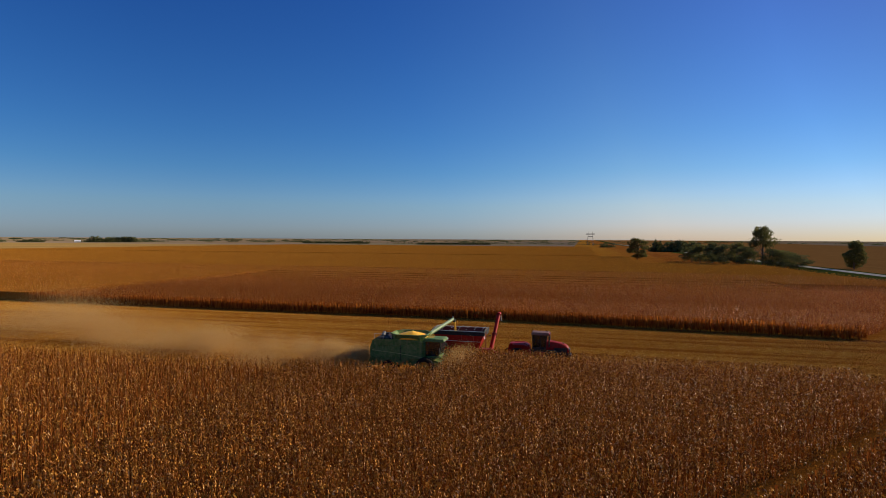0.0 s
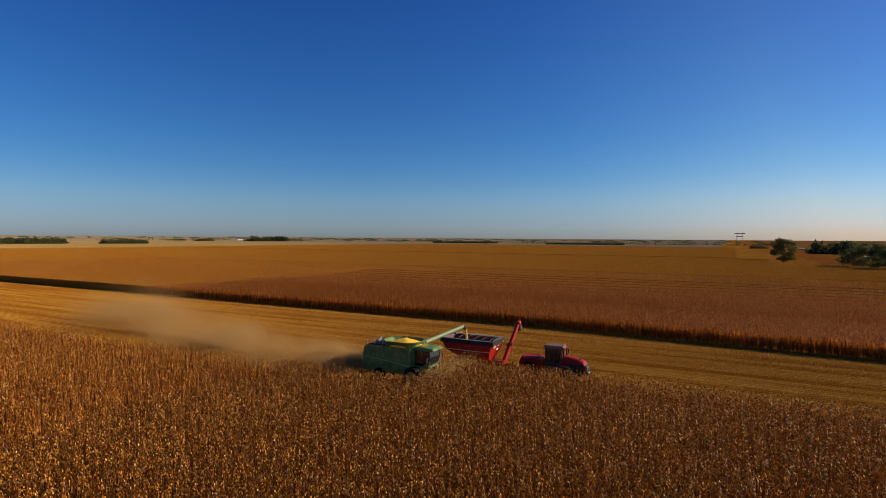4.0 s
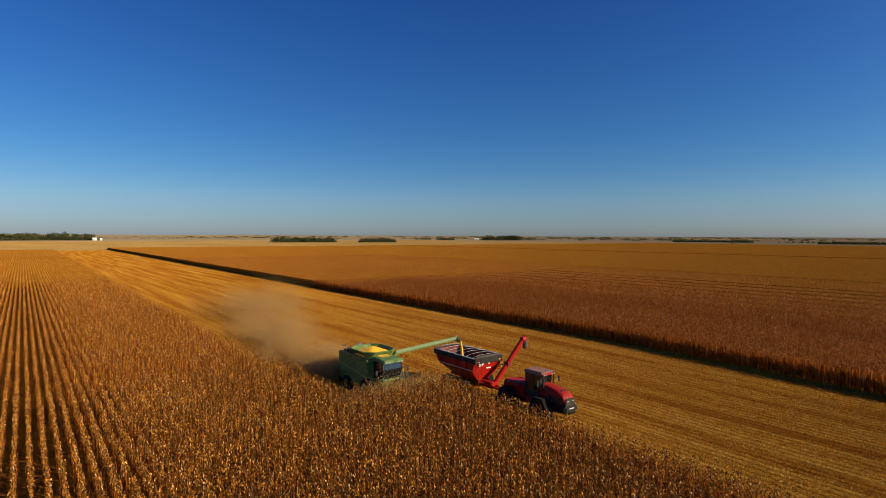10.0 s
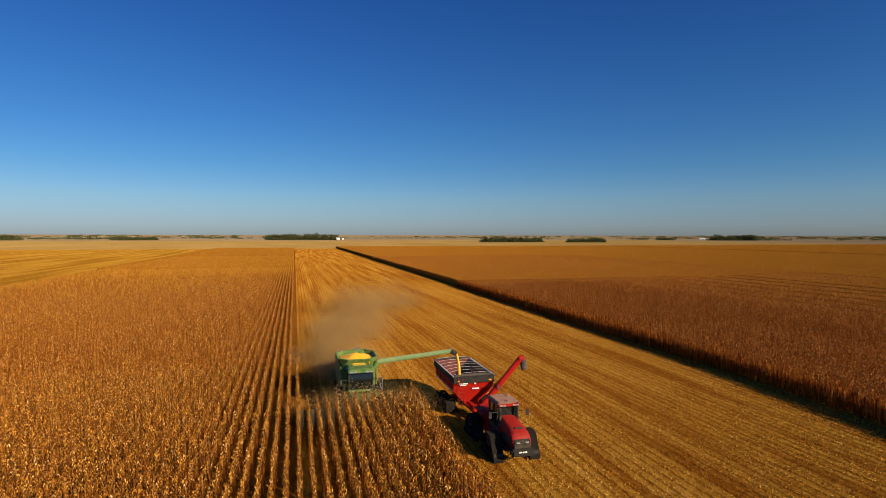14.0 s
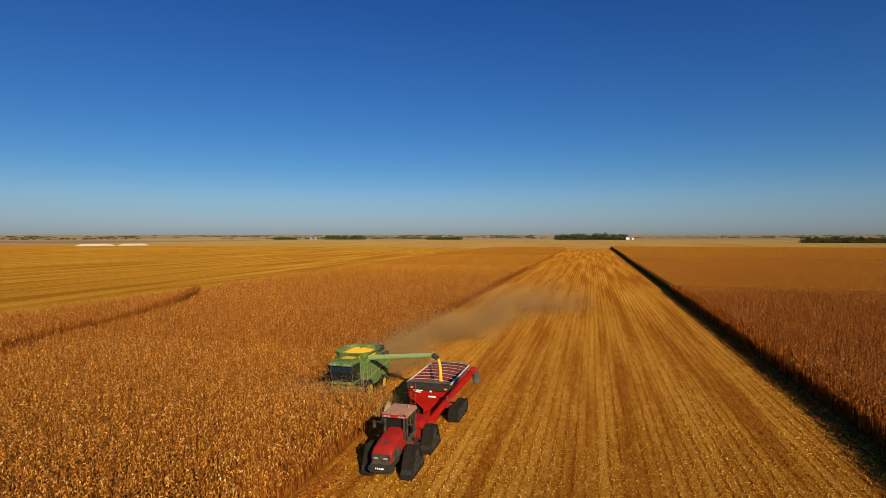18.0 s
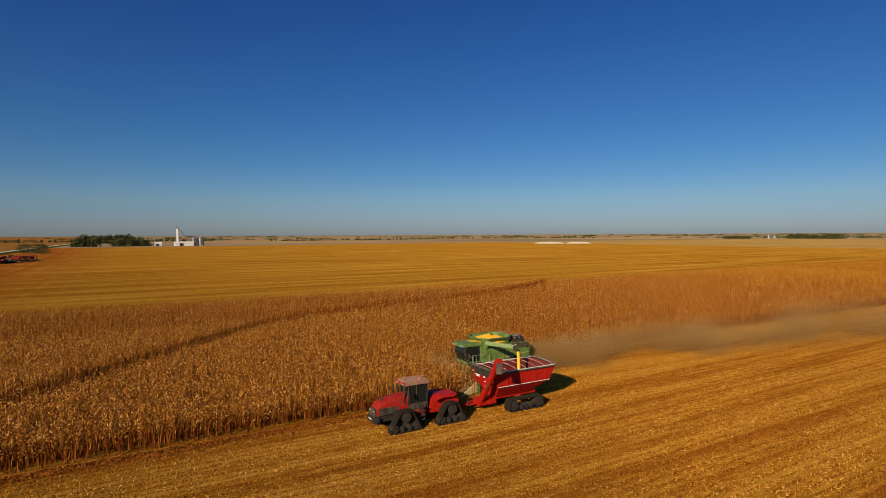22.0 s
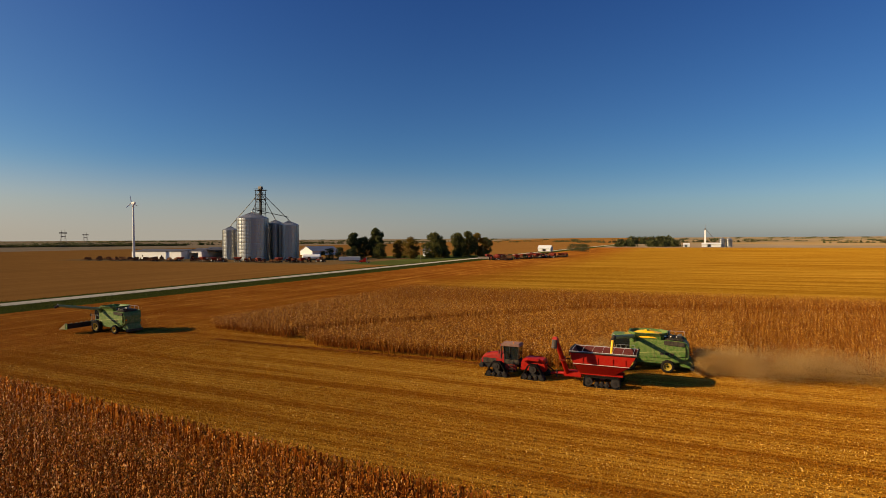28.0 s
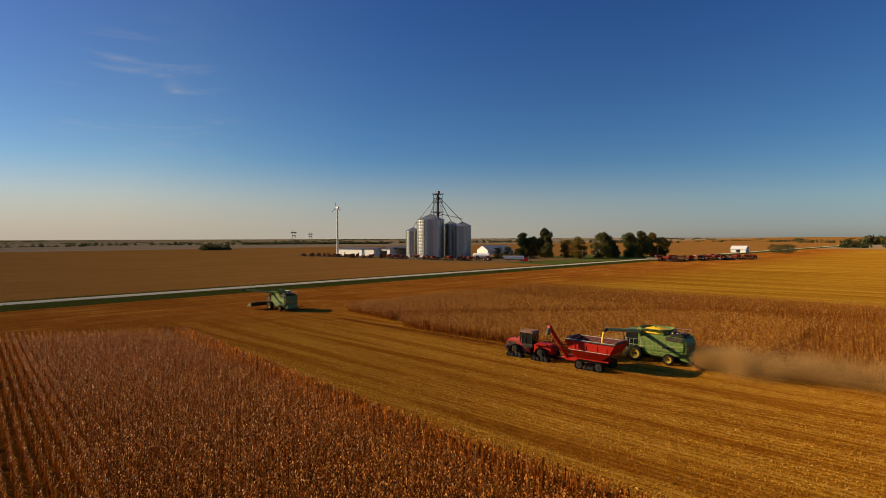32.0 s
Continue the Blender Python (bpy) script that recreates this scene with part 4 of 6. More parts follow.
# ---- the red grain cart ----
def grain_cart(at):
    c = thing("grain_cart", at, "red grain cart on rubber tracks with its auger raised", "grain cart")
    F, B, H, W = -3.3, 3.4, 3.5, 1.78       # front, back, rim height, half width
    # outer shell: upright top, hopper drawn in below
    def loop(z, w, f, b):
        return [(-w, f, z), (w, f, z), (w, b, z), (-w, b, z)]
    outer = [loop(0.95, 0.55, F + 1.0, B - 2.5), loop(2.25, W, F + 0.45, B - 0.75), loop(H, W, F, B)]
    inner = [loop(H, W - 0.06, F + 0.06, B - 0.06), loop(2.28, W - 0.06, F + 0.5, B - 0.8), loop(1.2, 0.55, F + 1.05, B - 2.5)]
    part("hopper", rings(outer + inner[:1] + [loop(H - 0.02, W - 0.06, F + 0.06, B - 0.06)], close=False), MAT_RED, c, "red tapered steel hopper")
    # the hopper's shaded inside is painted as a darker red skin
    part("hopper_lining", rings([loop(H - 0.01, W - 0.065, F + 0.065, B - 0.065)] + [loop(2.28, W - 0.07, F + 0.51, B - 0.81), loop(1.2, 0.5, F + 1.08, B - 2.54)], close=False), MAT_LINING, c, "dusty red inside of the hopper, darkened as if shaded")
    for s in (-1, 1):
        part("side_trim", rings([[(s * W, F + 0.45, 2.26), (s * (W + 0.05), F + 0.45, 2.26), (s * (W + 0.05), F + 0.45, 2.31), (s * W, F + 0.45, 2.31)], [(s * W, B - 0.7, 2.26), (s * (W + 0.05), B - 0.7, 2.26), (s * (W + 0.05), B - 0.7, 2.31), (s * W, B - 0.7, 2.31)]]), MAT_BOW, c, "white pinstripe trim")
        for y in (-1.9, -0.4, 1.1, 2.3):
            part("side_rib", slab([(y - 0.04, 2.32), (y + 0.04, 2.32), (y + 0.04, H - 0.5), (y - 0.04, H - 0.5)], s * W, s * (W + 0.06)), MAT_RED, c)
        part("rim_side", box(s * (W - 0.06), s * (W + 0.05), F, B, H, H + 0.07, 0.02), MAT_BOW, c, "worn steel rim")
    part("rim_front", box(-W, W, F - 0.05, F + 0.06, H, H + 0.07, 0.02), MAT_CHARCOAL, c)
    part("rim_back", box(-W, W, B - 0.06, B + 0.05, H, H + 0.07, 0.02), MAT_CHARCOAL, c)
    # charcoal boards along the top
    part("front_board", box(-W - 0.01, W + 0.01, F - 0.03, F + 0.0, H - 0.5, H - 0.01), MAT_CHARCOAL, c, "charcoal top board")
    for s in (-1, 1):
        part("side_board", box(s * (W + 0.004), s * (W + 0.04), F + 0.02, B - 0.02, H - (0.48 if s < 0 else 0.13), H - 0.01), MAT_CHARCOAL, c, "dark board along the rim")
    # arched bows over the open top and the rolled tarp
    for k in range(7):
        y = F + 0.35 + k * (B - F - 0.7) / 6
        bow = []
        for a in [math.pi * i / 10 for i in range(11)]:
            bow.append([(W * math.cos(a) + 0.016 * math.cos(p) * math.cos(a), y + 0.016 * math.sin(p), H + 0.08 + 0.22 * math.sin(a) + 0.016 * math.cos(p) * math.sin(a)) for p in [math.pi * q / 3 for q in range(6)]])
        part("tarp_bow", rings(bow), MAT_BOW, c, "pale arched tarp bow")
    part("rolled_tarp", tube((W + 0.11, F + 0.02, H - 0.02), (W + 0.11, B, H - 0.02), 0.07, n=12), MAT_TARP, c, "rolled dark tarp")
    for y, nm in ((F + 0.05, "front_cap"), (B - 0.05, "rear_cap")):
        pts = [(W * math.cos(a), H + 0.08 + 0.2 * math.sin(a)) for a in [math.pi * i / 10 for i in range(11)]]
        part(nm, rings([[(x, y - 0.03, z) for x, z in pts], [(x, y + 0.03, z) for x, z in pts]]), MAT_TARP, c)
    # writing on the front: bars only
    for x0, x1, z0, z1 in ((-1.3, -0.55, 2.85, 2.97), (-1.22, -0.7, 2.72, 2.78), (0.05, 0.2, 2.8, 3.0), (-0.1, 0.5, 2.35, 2.45)):
        part("lettering_bar", box(x0, x1, F + 0.16 - (z0 - 2.35) * 0.33 + 0.1, F + 0.2 - (z0 - 2.35) * 0.33 + 0.12, z0, z1), MAT_WHITE, c)
    # frame, tongue and hopper legs
    for s in (-1, 1):
        part("frame_rail", box(s * 0.5, s * 0.68, -2.6, 2.0, 0.95, 1.2, 0.02), MAT_RED, c)
        part("tongue_bar", tube((s * 0.55, -2.5, 1.0), (s * 0.08, -5.6, 0.62), 0.1, n=8), MAT_RED, c)
        for y in (-1.6, 0.9):
            part("hopper_brace", tube((s * 0.6, y, 1.1), (s * (W - 0.08), y, 2.23), 0.06, n=8), MAT_RED, c)
    part("hitch", box(-0.12, 0.12, -6.05, -5.5, 0.52, 0.7, 0.02), MAT_CHARCOAL, c)
    part("jack", tube((0.3, -4.9, 0.3), (0.3, -4.9, 1.15), 0.06), MAT_CHARCOAL, c)
    part("axle_beam", box(-1.5, 1.5, -0.25, 0.25, 0.7, 0.98, 0.03), MAT_DARKRED, c)
    for s in (-1, 1):
        u = new("track_unit")
        u.parent = c
        x0, x1 = (1.2, 2.05) if s > 0 else (-2.05, -1.2)
        track(u, x0, x1, [(-1.85, 0.16), (-1.5, 0.03), (1.5, 0.03), (1.85, 0.16), (1.75, 1.05), (-1.75, 1.05)],
              [(-1.32, 0.58, 0.44), (1.32, 0.58, 0.44), (-0.5, 0.33, 0.22), (0.0, 0.33, 0.22), (0.5, 0.33, 0.22)], lug_step=0.22)
    # unloading auger, raised at the front corner
    low, tip = Vector((0.35, -3.75, 0.85)), Vector((3.75, -4.25, 5.0))
    bend = low.lerp(tip, 0.45)
    part("auger_lower_tube", tube(low, bend, 0.26, n=16), MAT_RED, c, smooth=True)
    part("auger_upper_tube", tube(bend, tip, 0.24, n=16), MAT_RED, c, smooth=True)
    part("auger_hinge", box(bend.x - 0.22, bend.x + 0.22, bend.y - 0.32, bend.y + 0.32, bend.z - 0.22, bend.z + 0.22, 0.05), MAT_DARKRED, c)
    part("auger_sump", box(-0.35, 0.65, -4.1, -2.2, 0.55, 1.15, 0.08), MAT_RED, c)
    part("spout_hood", tube(tip - Vector((0.1, 0, 0.02)), tip + Vector((0.32, -0.06, 0.1)), 0.3, 0.26, 14), MAT_RED, c)
    part("rubber_spout", tube(tip + Vector((0.22, -0.05, 0.02)), tip + Vector((0.34, -0.1, -0.85)), 0.25, 0.3, 12), MAT_TARP, c, "hanging grey rubber spout")
    part("auger_stay", tube((1.1, -3.35, 2.6), bend, 0.04, n=6), MAT_CHARCOAL, c)
    for x in (-1.4, 1.4):
        part("marker_lamp", box(x - 0.12, x + 0.12, F - 0.06, F - 0.02, 3.1, 3.22, 0.01), MAT_AMBER, c)
    for k in range(6):
        part("ladder_rung", tube((-1.45, F - 0.1 + 0.0 * k, 1.2 + 0.35 * k), (-1.05, F - 0.1, 1.2 + 0.35 * k), 0.018, n=6), MAT_DARKRED, c)
    for x in (-1.45, -1.05):
        part("ladder_rail", tube((x, F - 0.1, 1.1), (x, F - 0.1, 3.5), 0.022, n=6), MAT_DARKRED, c)
    return c


CART = (0.05, -0.95, 0)
grain_cart(CART)


def heap(name, cx, cy, z, rx, ry, h, label, seed):
    """A heap of shelled corn with an uneven top, closed below."""
    b = bmesh.new()
    noise.seed_set(seed)
    n, m = 28, 8
    top = b.verts.new((cx, cy, z + h))
    prev = None
    for j in range(1, m + 1):
        u = j / m
        ring = []
        for k in range(n):
            a = 2 * math.pi * k / n
            d = 1 / max(abs(math.cos(a)), abs(math.sin(a))) ** 0.75
            x, y = cx + rx * u * d * math.cos(a), cy + ry * u * d * math.sin(a)
            x, y = max(cx - rx, min(cx + rx, x)), max(cy - ry, min(cy + ry, y))
            ring.append(b.verts.new((x, y, z + h * (1 - u) ** 0.9 + 0.05 * noise.noise(Vector((x * 2, y * 2, 0))))))
        for k in range(n):
            if prev is None:
                b.faces.new((top, ring[k], ring[(k + 1) % n]))
            else:
                b.faces.new((prev[k], ring[k], ring[(k + 1) % n], prev[(k + 1) % n]))
        prev = ring
    low = [b.verts.new((v.co.x, v.co.y, z - 0.25)) for v in prev]
    for k in range(n):
        b.faces.new((prev[k], low[k], low[(k + 1) % n], prev[(k + 1) % n]))
    b.faces.new(low)
    ob = part(name, b, MAT_GRAIN, smooth=True)
    return tagged(ob, label, "grain")


heap("shelled_corn_mound", 0.05, -1.38, 1.55, 0.8, 1.6, 0.55, "golden shelled corn heaped inside the red grain cart", 3)


# ---- the green combines ----
def combine(at, turn, label, spout_tip, head=True, lifted=0.0):
    c = thing("combine_harvester", at, label, "combine", turn=turn)
    # y: the nose points to -y; body from -1.8 to 7.3
    body = [(0.95, 1.35), (1.5, 0.95), (5.4, 0.95), (6.6, 1.25), (7.25, 1.7), (7.25, 2.9), (6.9, 3.5), (5.2, 3.62), (0.95, 3.62)]
    part("body", slab(body, -1.5, 1.5, bevel=0.1), MAT_GREEN, c, "green body of the combine")
    for s in (-1, 1):
        part("side_panel", slab([(1.1, 1.85), (2.4, 1.6), (4.8, 1.6), (6.9, 1.9), (6.9, 3.0), (1.1, 3.42)], s * 1.5, s * 1.66, bevel=0.06), MAT_GREEN, c, "smooth green side shield")
        part("stripe", slab([(1.15, 1.93), (3.4, 2.22), (6.88, 2.5), (6.88, 2.56), (3.4, 2.28), (1.15, 2.0)], s * 1.66, s * 1.675), MAT_STRIPE, c, "pale yellow-green stripe")
        part("side_panel_seam", slab([(3.55, 1.6), (3.6, 1.6), (3.6, 3.2), (3.55, 3.2)], s * 1.655, s * 1.668), MAT_BLACK, c)
        part("engine_screen" if s > 0 else "upper_panel", slab([(4.6, 3.05), (6.85, 2.95), (6.75, 3.5), (5.2, 3.6), (4.6, 3.6)], s * 1.5, s * 1.6, bevel=0.03), MAT_BLACK if s > 0 else MAT_GREEN, c, "black engine air screen" if s > 0 else "")
        part("lower_skirt", slab([(1.9, 1.2), (5.9, 1.25), (6.7, 1.5), (6.9, 1.85), (4.8, 1.62), (1.9, 1.62)], s * 1.46, s * 1.58, bevel=0.04), MAT_GREEN, c)
        part("tail_lamp", box(s * 1.2, s * 1.4, 7.25, 7.32, 2.2, 2.45, 0.02), MAT_AMBER, c)
    # engine deck
    part("engine_hood", box(-1.25, 1.25, 4.6, 6.7, 3.58, 3.85, 0.1), MAT_BLACK, c)
    part("exhaust", tube((-0.8, 5.0, 3.8), (-0.8, 5.1, 4.35), 0.12), MAT_STEEL, c)
    part("air_cleaner", tube((0.3, 5.3, 3.98), (1.1, 5.3, 3.98), 0.25, n=16), MAT_BLACK, c)
    for k in range(3):
        part("deck_rail", tube((-1.4, 4.7 + k, 3.6), (-1.4, 4.7 + k, 4.3), 0.025, n=6), MAT_STEEL, c)
    part("deck_rail", tube((-1.4, 4.7, 4.3), (-1.4, 6.7, 4.3), 0.025, n=6), MAT_STEEL, c)
    # grain tank with its flared extension
    def loop(z, w, f, b, cut=0.55):
        return [(-w + cut, f, z), (w - cut, f, z), (w, f + cut, z), (w, b - cut, z), (w - cut, b, z), (-w + cut, b, z), (-w, b - cut, z), (-w, f + cut, z)]
    part("grain_tank", rings([loop(3.55, 1.35, 1.15, 4.5, 0.25), loop(3.95, 1.45, 1.05, 4.6, 0.3), loop(4.34, 1.8, 0.7, 4.95, 0.85), loop(4.34, 1.72, 0.8, 4.86, 0.8), loop(3.85, 1.36, 1.15, 4.5, 0.25)], close=False), MAT_GREEN, c, "flared green grain tank extension")
    part("tank_lip", rings([loop(4.32, 1.82, 0.68, 4.97, 0.86), loop(4.4, 1.82, 0.68, 4.97, 0.86), loop(4.4, 1.7, 0.82, 4.84, 0.8), loop(4.32, 1.7, 0.82, 4.84, 0.8)], close=False), MAT_GREEN, c)
    part("upper_side_shield", slab([(1.1, 3.35), (6.9, 2.95), (6.98, 3.5), (6.65, 3.78), (4.9, 3.82), (1.1, 3.7)], -1.63, -1.5, bevel=0.05), MAT_GREEN, c, "smooth green upper side shield")
    part("tank_cross_auger", tube((-0.2, 2.8, 3.9), (0.35, 2.8, 4.6), 0.16), MAT_GREEN, c)
    # cab
    part("cab_floor", box(-1.05, 1.05, -1.65, 0.1, 1.85, 2.05, 0.04), MAT_GREEN, c)
    part("cab_glass", rings([[(-0.98, -1.5, 2.05), (0.98, -1.5, 2.05), (1.02, 0.0, 2.05), (-1.02, 0.0, 2.05)], [(-1.02, -1.85, 3.0), (1.02, -1.85, 3.0), (1.04, 0.0, 3.0), (-1.04, 0.0, 3.0)], [(-1.0, -1.7, 3.62), (1.0, -1.7, 3.62), (1.02, 0.0, 3.62), (-1.02, 0.0, 3.62)]]), MAT_GLASS, c, "dark tinted cab glass")
    part("seat", box(-0.3, 0.3, -0.75, -0.2, 2.1, 2.55, 0.06), MAT_BLACK, c)
    part("seat_back", box(-0.3, 0.3, -0.35, -0.15, 2.5, 3.2, 0.06), MAT_BLACK, c)
    for s in (-1, 1):
        part("cab_post", tube((s * 1.0, -1.48, 2.05), (s * 1.04, -1.86, 3.0), 0.045, n=8), MAT_BLACK, c)
        part("cab_post", tube((s * 1.04, -1.86, 3.0), (s * 1.02, -1.7, 3.64), 0.045, n=8), MAT_BLACK, c)
        part("cab_post", tube((s * 1.04, -0.02, 2.05), (s * 1.05, -0.02, 3.64), 0.06, n=8), MAT_GREEN, c)
    roof = [(-1.12, -2.15), (1.12, -2.15), (1.15, 0.25), (-1.15, 0.25)]
    part("cab_roof", rings([[(x, y, 3.62) for x, y in roof], [(x, y, 3.8) for x, y in roof], [(x * 0.88, -0.95 + (y + 0.95) * 0.88, 3.96) for x, y in roof]], bevel=0.05), MAT_GREEN, c, "green cab roof", True)
    part("roof_panel", box(-0.6, 0.6, -0.75, -0.1, 3.955, 3.985, 0.01), MAT_YELLOW, c, "yellow panel on the cab roof")
    for k in (-0.85, -0.5, 0.5, 0.85):
        part("work_lamp", box(k - 0.11, k + 0.11, -2.2, -2.13, 3.66, 3.78, 0.01), MAT_LAMP, c)
    part("beacon", tube((0.95, 0.0, 3.9), (0.95, 0.0, 4.15), 0.07, 0.06), MAT_AMBER, c)
    for s in (-1, 1):
        mirror_bar(c, s, 1.1, -1.7, 2.95)
    # platform and ladder on the left side of the machine
    part("platform", box(1.05, 1.95, -1.5, 0.6, 1.86, 1.94, 0.02), MAT_CHARCOAL, c)
    lad = new("ladder")
    lad.parent = c
    for k in range(5):
        part("step", box(1.6, 2.05, -1.45, -1.0, 0.55 + 0.3 * k, 0.59 + 0.3 * k), MAT_CHARCOAL, lad)
    for y in (-1.45, -1.0):
        part("ladder_rail", tube((1.85, y, 0.5), (1.75, y, 2.9), 0.022, n=6), MAT_STEEL, lad)
    for y in (-1.45, -0.4, 0.55):
        part("railing_post", tube((1.92, y, 1.9), (1.92, y, 2.9), 0.02, n=6), MAT_STEEL, c)
    part("railing", tube((1.92, -1.45, 2.9), (1.92, 0.55, 2.9), 0.02, n=6), MAT_STEEL, c)
    part("service_panel", slab([(-1.3, 1.3), (0.5, 1.3), (0.5, 1.85), (-1.3, 1.85)], 1.3, 1.85, bevel=0.05), MAT_GREEN, c, "dusty green step housing")
    for k in range(3):
        part("side_vent", slab([(4.2 + 0.55 * k, 2.0), (4.6 + 0.55 * k, 2.0), (4.6 + 0.55 * k, 2.25), (4.2 + 0.55 * k, 2.25)], 1.655, 1.68), MAT_BLACK, c)
    for y in (5.0, 5.6, 6.2):
        part("deck_pipe", tube((0.2, y, 3.85), (1.2, y - 0.3, 4.05), 0.06, n=8), MAT_STEEL, c)
    part("air_duct", tube((-0.3, 6.1, 3.9), (0.6, 6.3, 4.15), 0.2, n=12), MAT_DARKSTEEL, c)
    part("deck_box", box(0.5, 1.2, 5.7, 6.5, 3.8, 4.1, 0.05), MAT_CHARCOAL, c)
    for s in (-1, 1):
        part("brace_arm", tube((s * 1.0, -1.6, 2.1), (s * 0.7, -2.4, 1.5), 0.06, n=6), MAT_GREEN, c)
        part("front_lamp", box(s * 0.55, s * 0.8, -1.72, -1.66, 1.9, 2.02, 0.01), MAT_LAMP, c)
    part("wiper", tube((0.0, -1.62, 2.2), (0.3, -1.88, 2.95), 0.015, n=4), MAT_BLACK, c)
    part("steering_column", tube((0.0, -1.0, 2.05), (0.0, -0.9, 2.75), 0.05, n=8), MAT_BLACK, c)
    part("steering_wheel", tube((0.0, -0.93, 2.72), (0.0, -0.89, 2.76), 0.2, n=16), MAT_BLACK, c)
    # wheels
    for s in (-1, 1):
        wheel(c, (s * 1.75, 0.75, 1.0), 1.0, 0.72, MAT_YELLOW, s)
        wheel(c, (s * 1.55, 5.0, 0.72), 0.72, 0.55, MAT_YELLOW, s, lugs=18)
    part("front_axle", tube((-1.6, 0.75, 1.0), (1.6, 0.75, 1.0), 0.24), MAT_GREEN, c)
    part("rear_axle", tube((-1.4, 5.0, 0.75), (1.4, 5.0, 0.75), 0.15), MAT_GREEN, c)
    # feeder house and chopper
    part("feeder_house", rings([[(-0.75, -0.1, 1.0), (0.75, -0.1, 1.0), (0.75, -0.1, 1.85), (-0.75, -0.1, 1.85)], [(-0.75, -2.7, 0.4 + lifted), (0.75, -2.7, 0.4 + lifted), (0.75, -2.7, 1.05 + lifted), (-0.75, -2.7, 1.05 + lifted)]], bevel=0.03), MAT_GREEN, c)
    part("straw_chopper", slab([(6.2, 0.75), (7.5, 0.55), (7.7, 0.8), (7.3, 1.65), (6.2, 1.4)], -1.2, 1.2, bevel=0.05), MAT_GREEN, c)
    part("spreader_skirt", slab([(7.3, 0.45), (7.75, 0.4), (7.78, 0.75), (7.35, 0.85)], -1.35, 1.35), MAT_BLACK, c)
    # unloading auger
    tip = Vector(spout_tip)
    root = Vector((1.45, 1.35, 3.35))
    knee = Vector((1.75, 1.3, 3.95))
    part("auger_elbow", tube(root, knee, 0.27, n=16), MAT_GREEN, c, smooth=True)
    part("auger_tube", tube(knee, tip, 0.23, 0.2, 18), MAT_AUGER, c, "long dusty green unloading auger", True)
    d = (tip - knee).normalized()
    part("auger_spout", tube(tip - d * 0.1, tip + d * 0.45 + Vector((0, 0, -0.32)), 0.23, 0.2, 14), MAT_BLACK, c, "black rubber spout")
    part("auger_end_lamp", box(tip.x - 0.08, tip.x + 0.08, tip.y - 0.08, tip.y + 0.08, tip.z + 0.2, tip.z + 0.3, 0.01), MAT_LAMP, c)
    if head:
        z = lifted
        h = new("corn_head")
        h.parent = c
        tagged(h, "twelve-row corn head with pointed snouts")
        part("head_frame", slab([(-2.75, 0.35 + z), (-3.5, 0.3 + z), (-3.5, 0.5 + z), (-2.95, 1.15 + z), (-2.75, 1.15 + z)], -5.0, 5.0, bevel=0.03), MAT_HUB, h)
        part("head_auger", tube((-4.9, -3.2, 0.78 + z), (4.9, -3.2, 0.78 + z), 0.2), MAT_HUB, h)
        for k in range(13):
            x = -5.0 + 0.8333 * k
            part("snout", rings([[(x - 0.2, -3.1, 0.4 + z), (x + 0.2, -3.1, 0.4 + z), (x + 0.17, -3.1, 1.28 + z), (x - 0.17, -3.1, 1.28 + z)], [(x - 0.17, -4.1, 0.28 + z), (x + 0.17, -4.1, 0.28 + z), (x + 0.13, -4.1, 0.62 + z), (x - 0.13, -4.1, 0.62 + z)], [(x - 0.02, -5.0, 0.12 + z), (x + 0.02, -5.0, 0.12 + z), (x + 0.02, -5.0, 0.17 + z), (x - 0.02, -5.0, 0.17 + z)]]), MAT_SNOUT, h)
        for s in (-1, 1):
            part("head_end_shield", slab([(-2.75, 0.3 + z), (-4.2, 0.22 + z), (-4.4, 0.4 + z), (-3.4, 1.05 + z), (-2.75, 1.2 + z)], s * 5.0, s * 5.12), MAT_GREEN, h)
    front = {"cab_floor", "cab_glass", "seat", "seat_back", "cab_post", "cab_roof", "roof_panel", "work_lamp", "beacon", "mirror_arm", "mirror", "platform", "ladder", "railing_post", "railing", "feeder_house", "corn_head", "service_panel", "brace_arm", "front_lamp", "wiper", "steering_column", "steering_wheel"}
    for ob in c.children:                 # cab and head stand close against the tank
        if ob.name.split(".")[0] in front:
            ob.location.y += 0.95
    return c


COMB = (-9.1, 0.0, 0.0)
combine(COMB, 0, "green combine harvester cutting corn with its auger swung out", (8.35, -0.05, 4.85), lifted=-0.15)
heap("shelled_corn_mound", COMB[0], COMB[1] + 2.75, 4.04, 1.48, 1.75, 0.55, "bright golden shelled corn heaped in the combine's tank", 5)

# corn falling from the spout into the cart
b = bmesh.new()
n = 10
prof = [(-0.3, -0.12, 4.55, 0.13), (-0.18, -0.16, 4.1, 0.13), (-0.1, -0.2, 3.6, 0.14), (-0.05, -0.24, 2.6, 0.16), (-0.02, -0.3, 1.75, 0.24)]
rings([[(x + r * math.cos(2 * math.pi * k / n) * (0.9 + 0.2 * ((k * 7) % 3) / 3), y + r * math.sin(2 * math.pi * k / n), z) for k in range(n)] for x, y, z, r in prof], bm=b)
tagged(part("grain_stream", b, MAT_GRAIN, smooth=True), "stream of golden corn pouring from auger into cart", "grain")

# the second combine, waiting on the headland
combine((-2.6, -84.0, 0.0), 0, "green combine harvester waiting on the headland with auger out", (7.0, -0.9, 4.95), lifted=0.5)


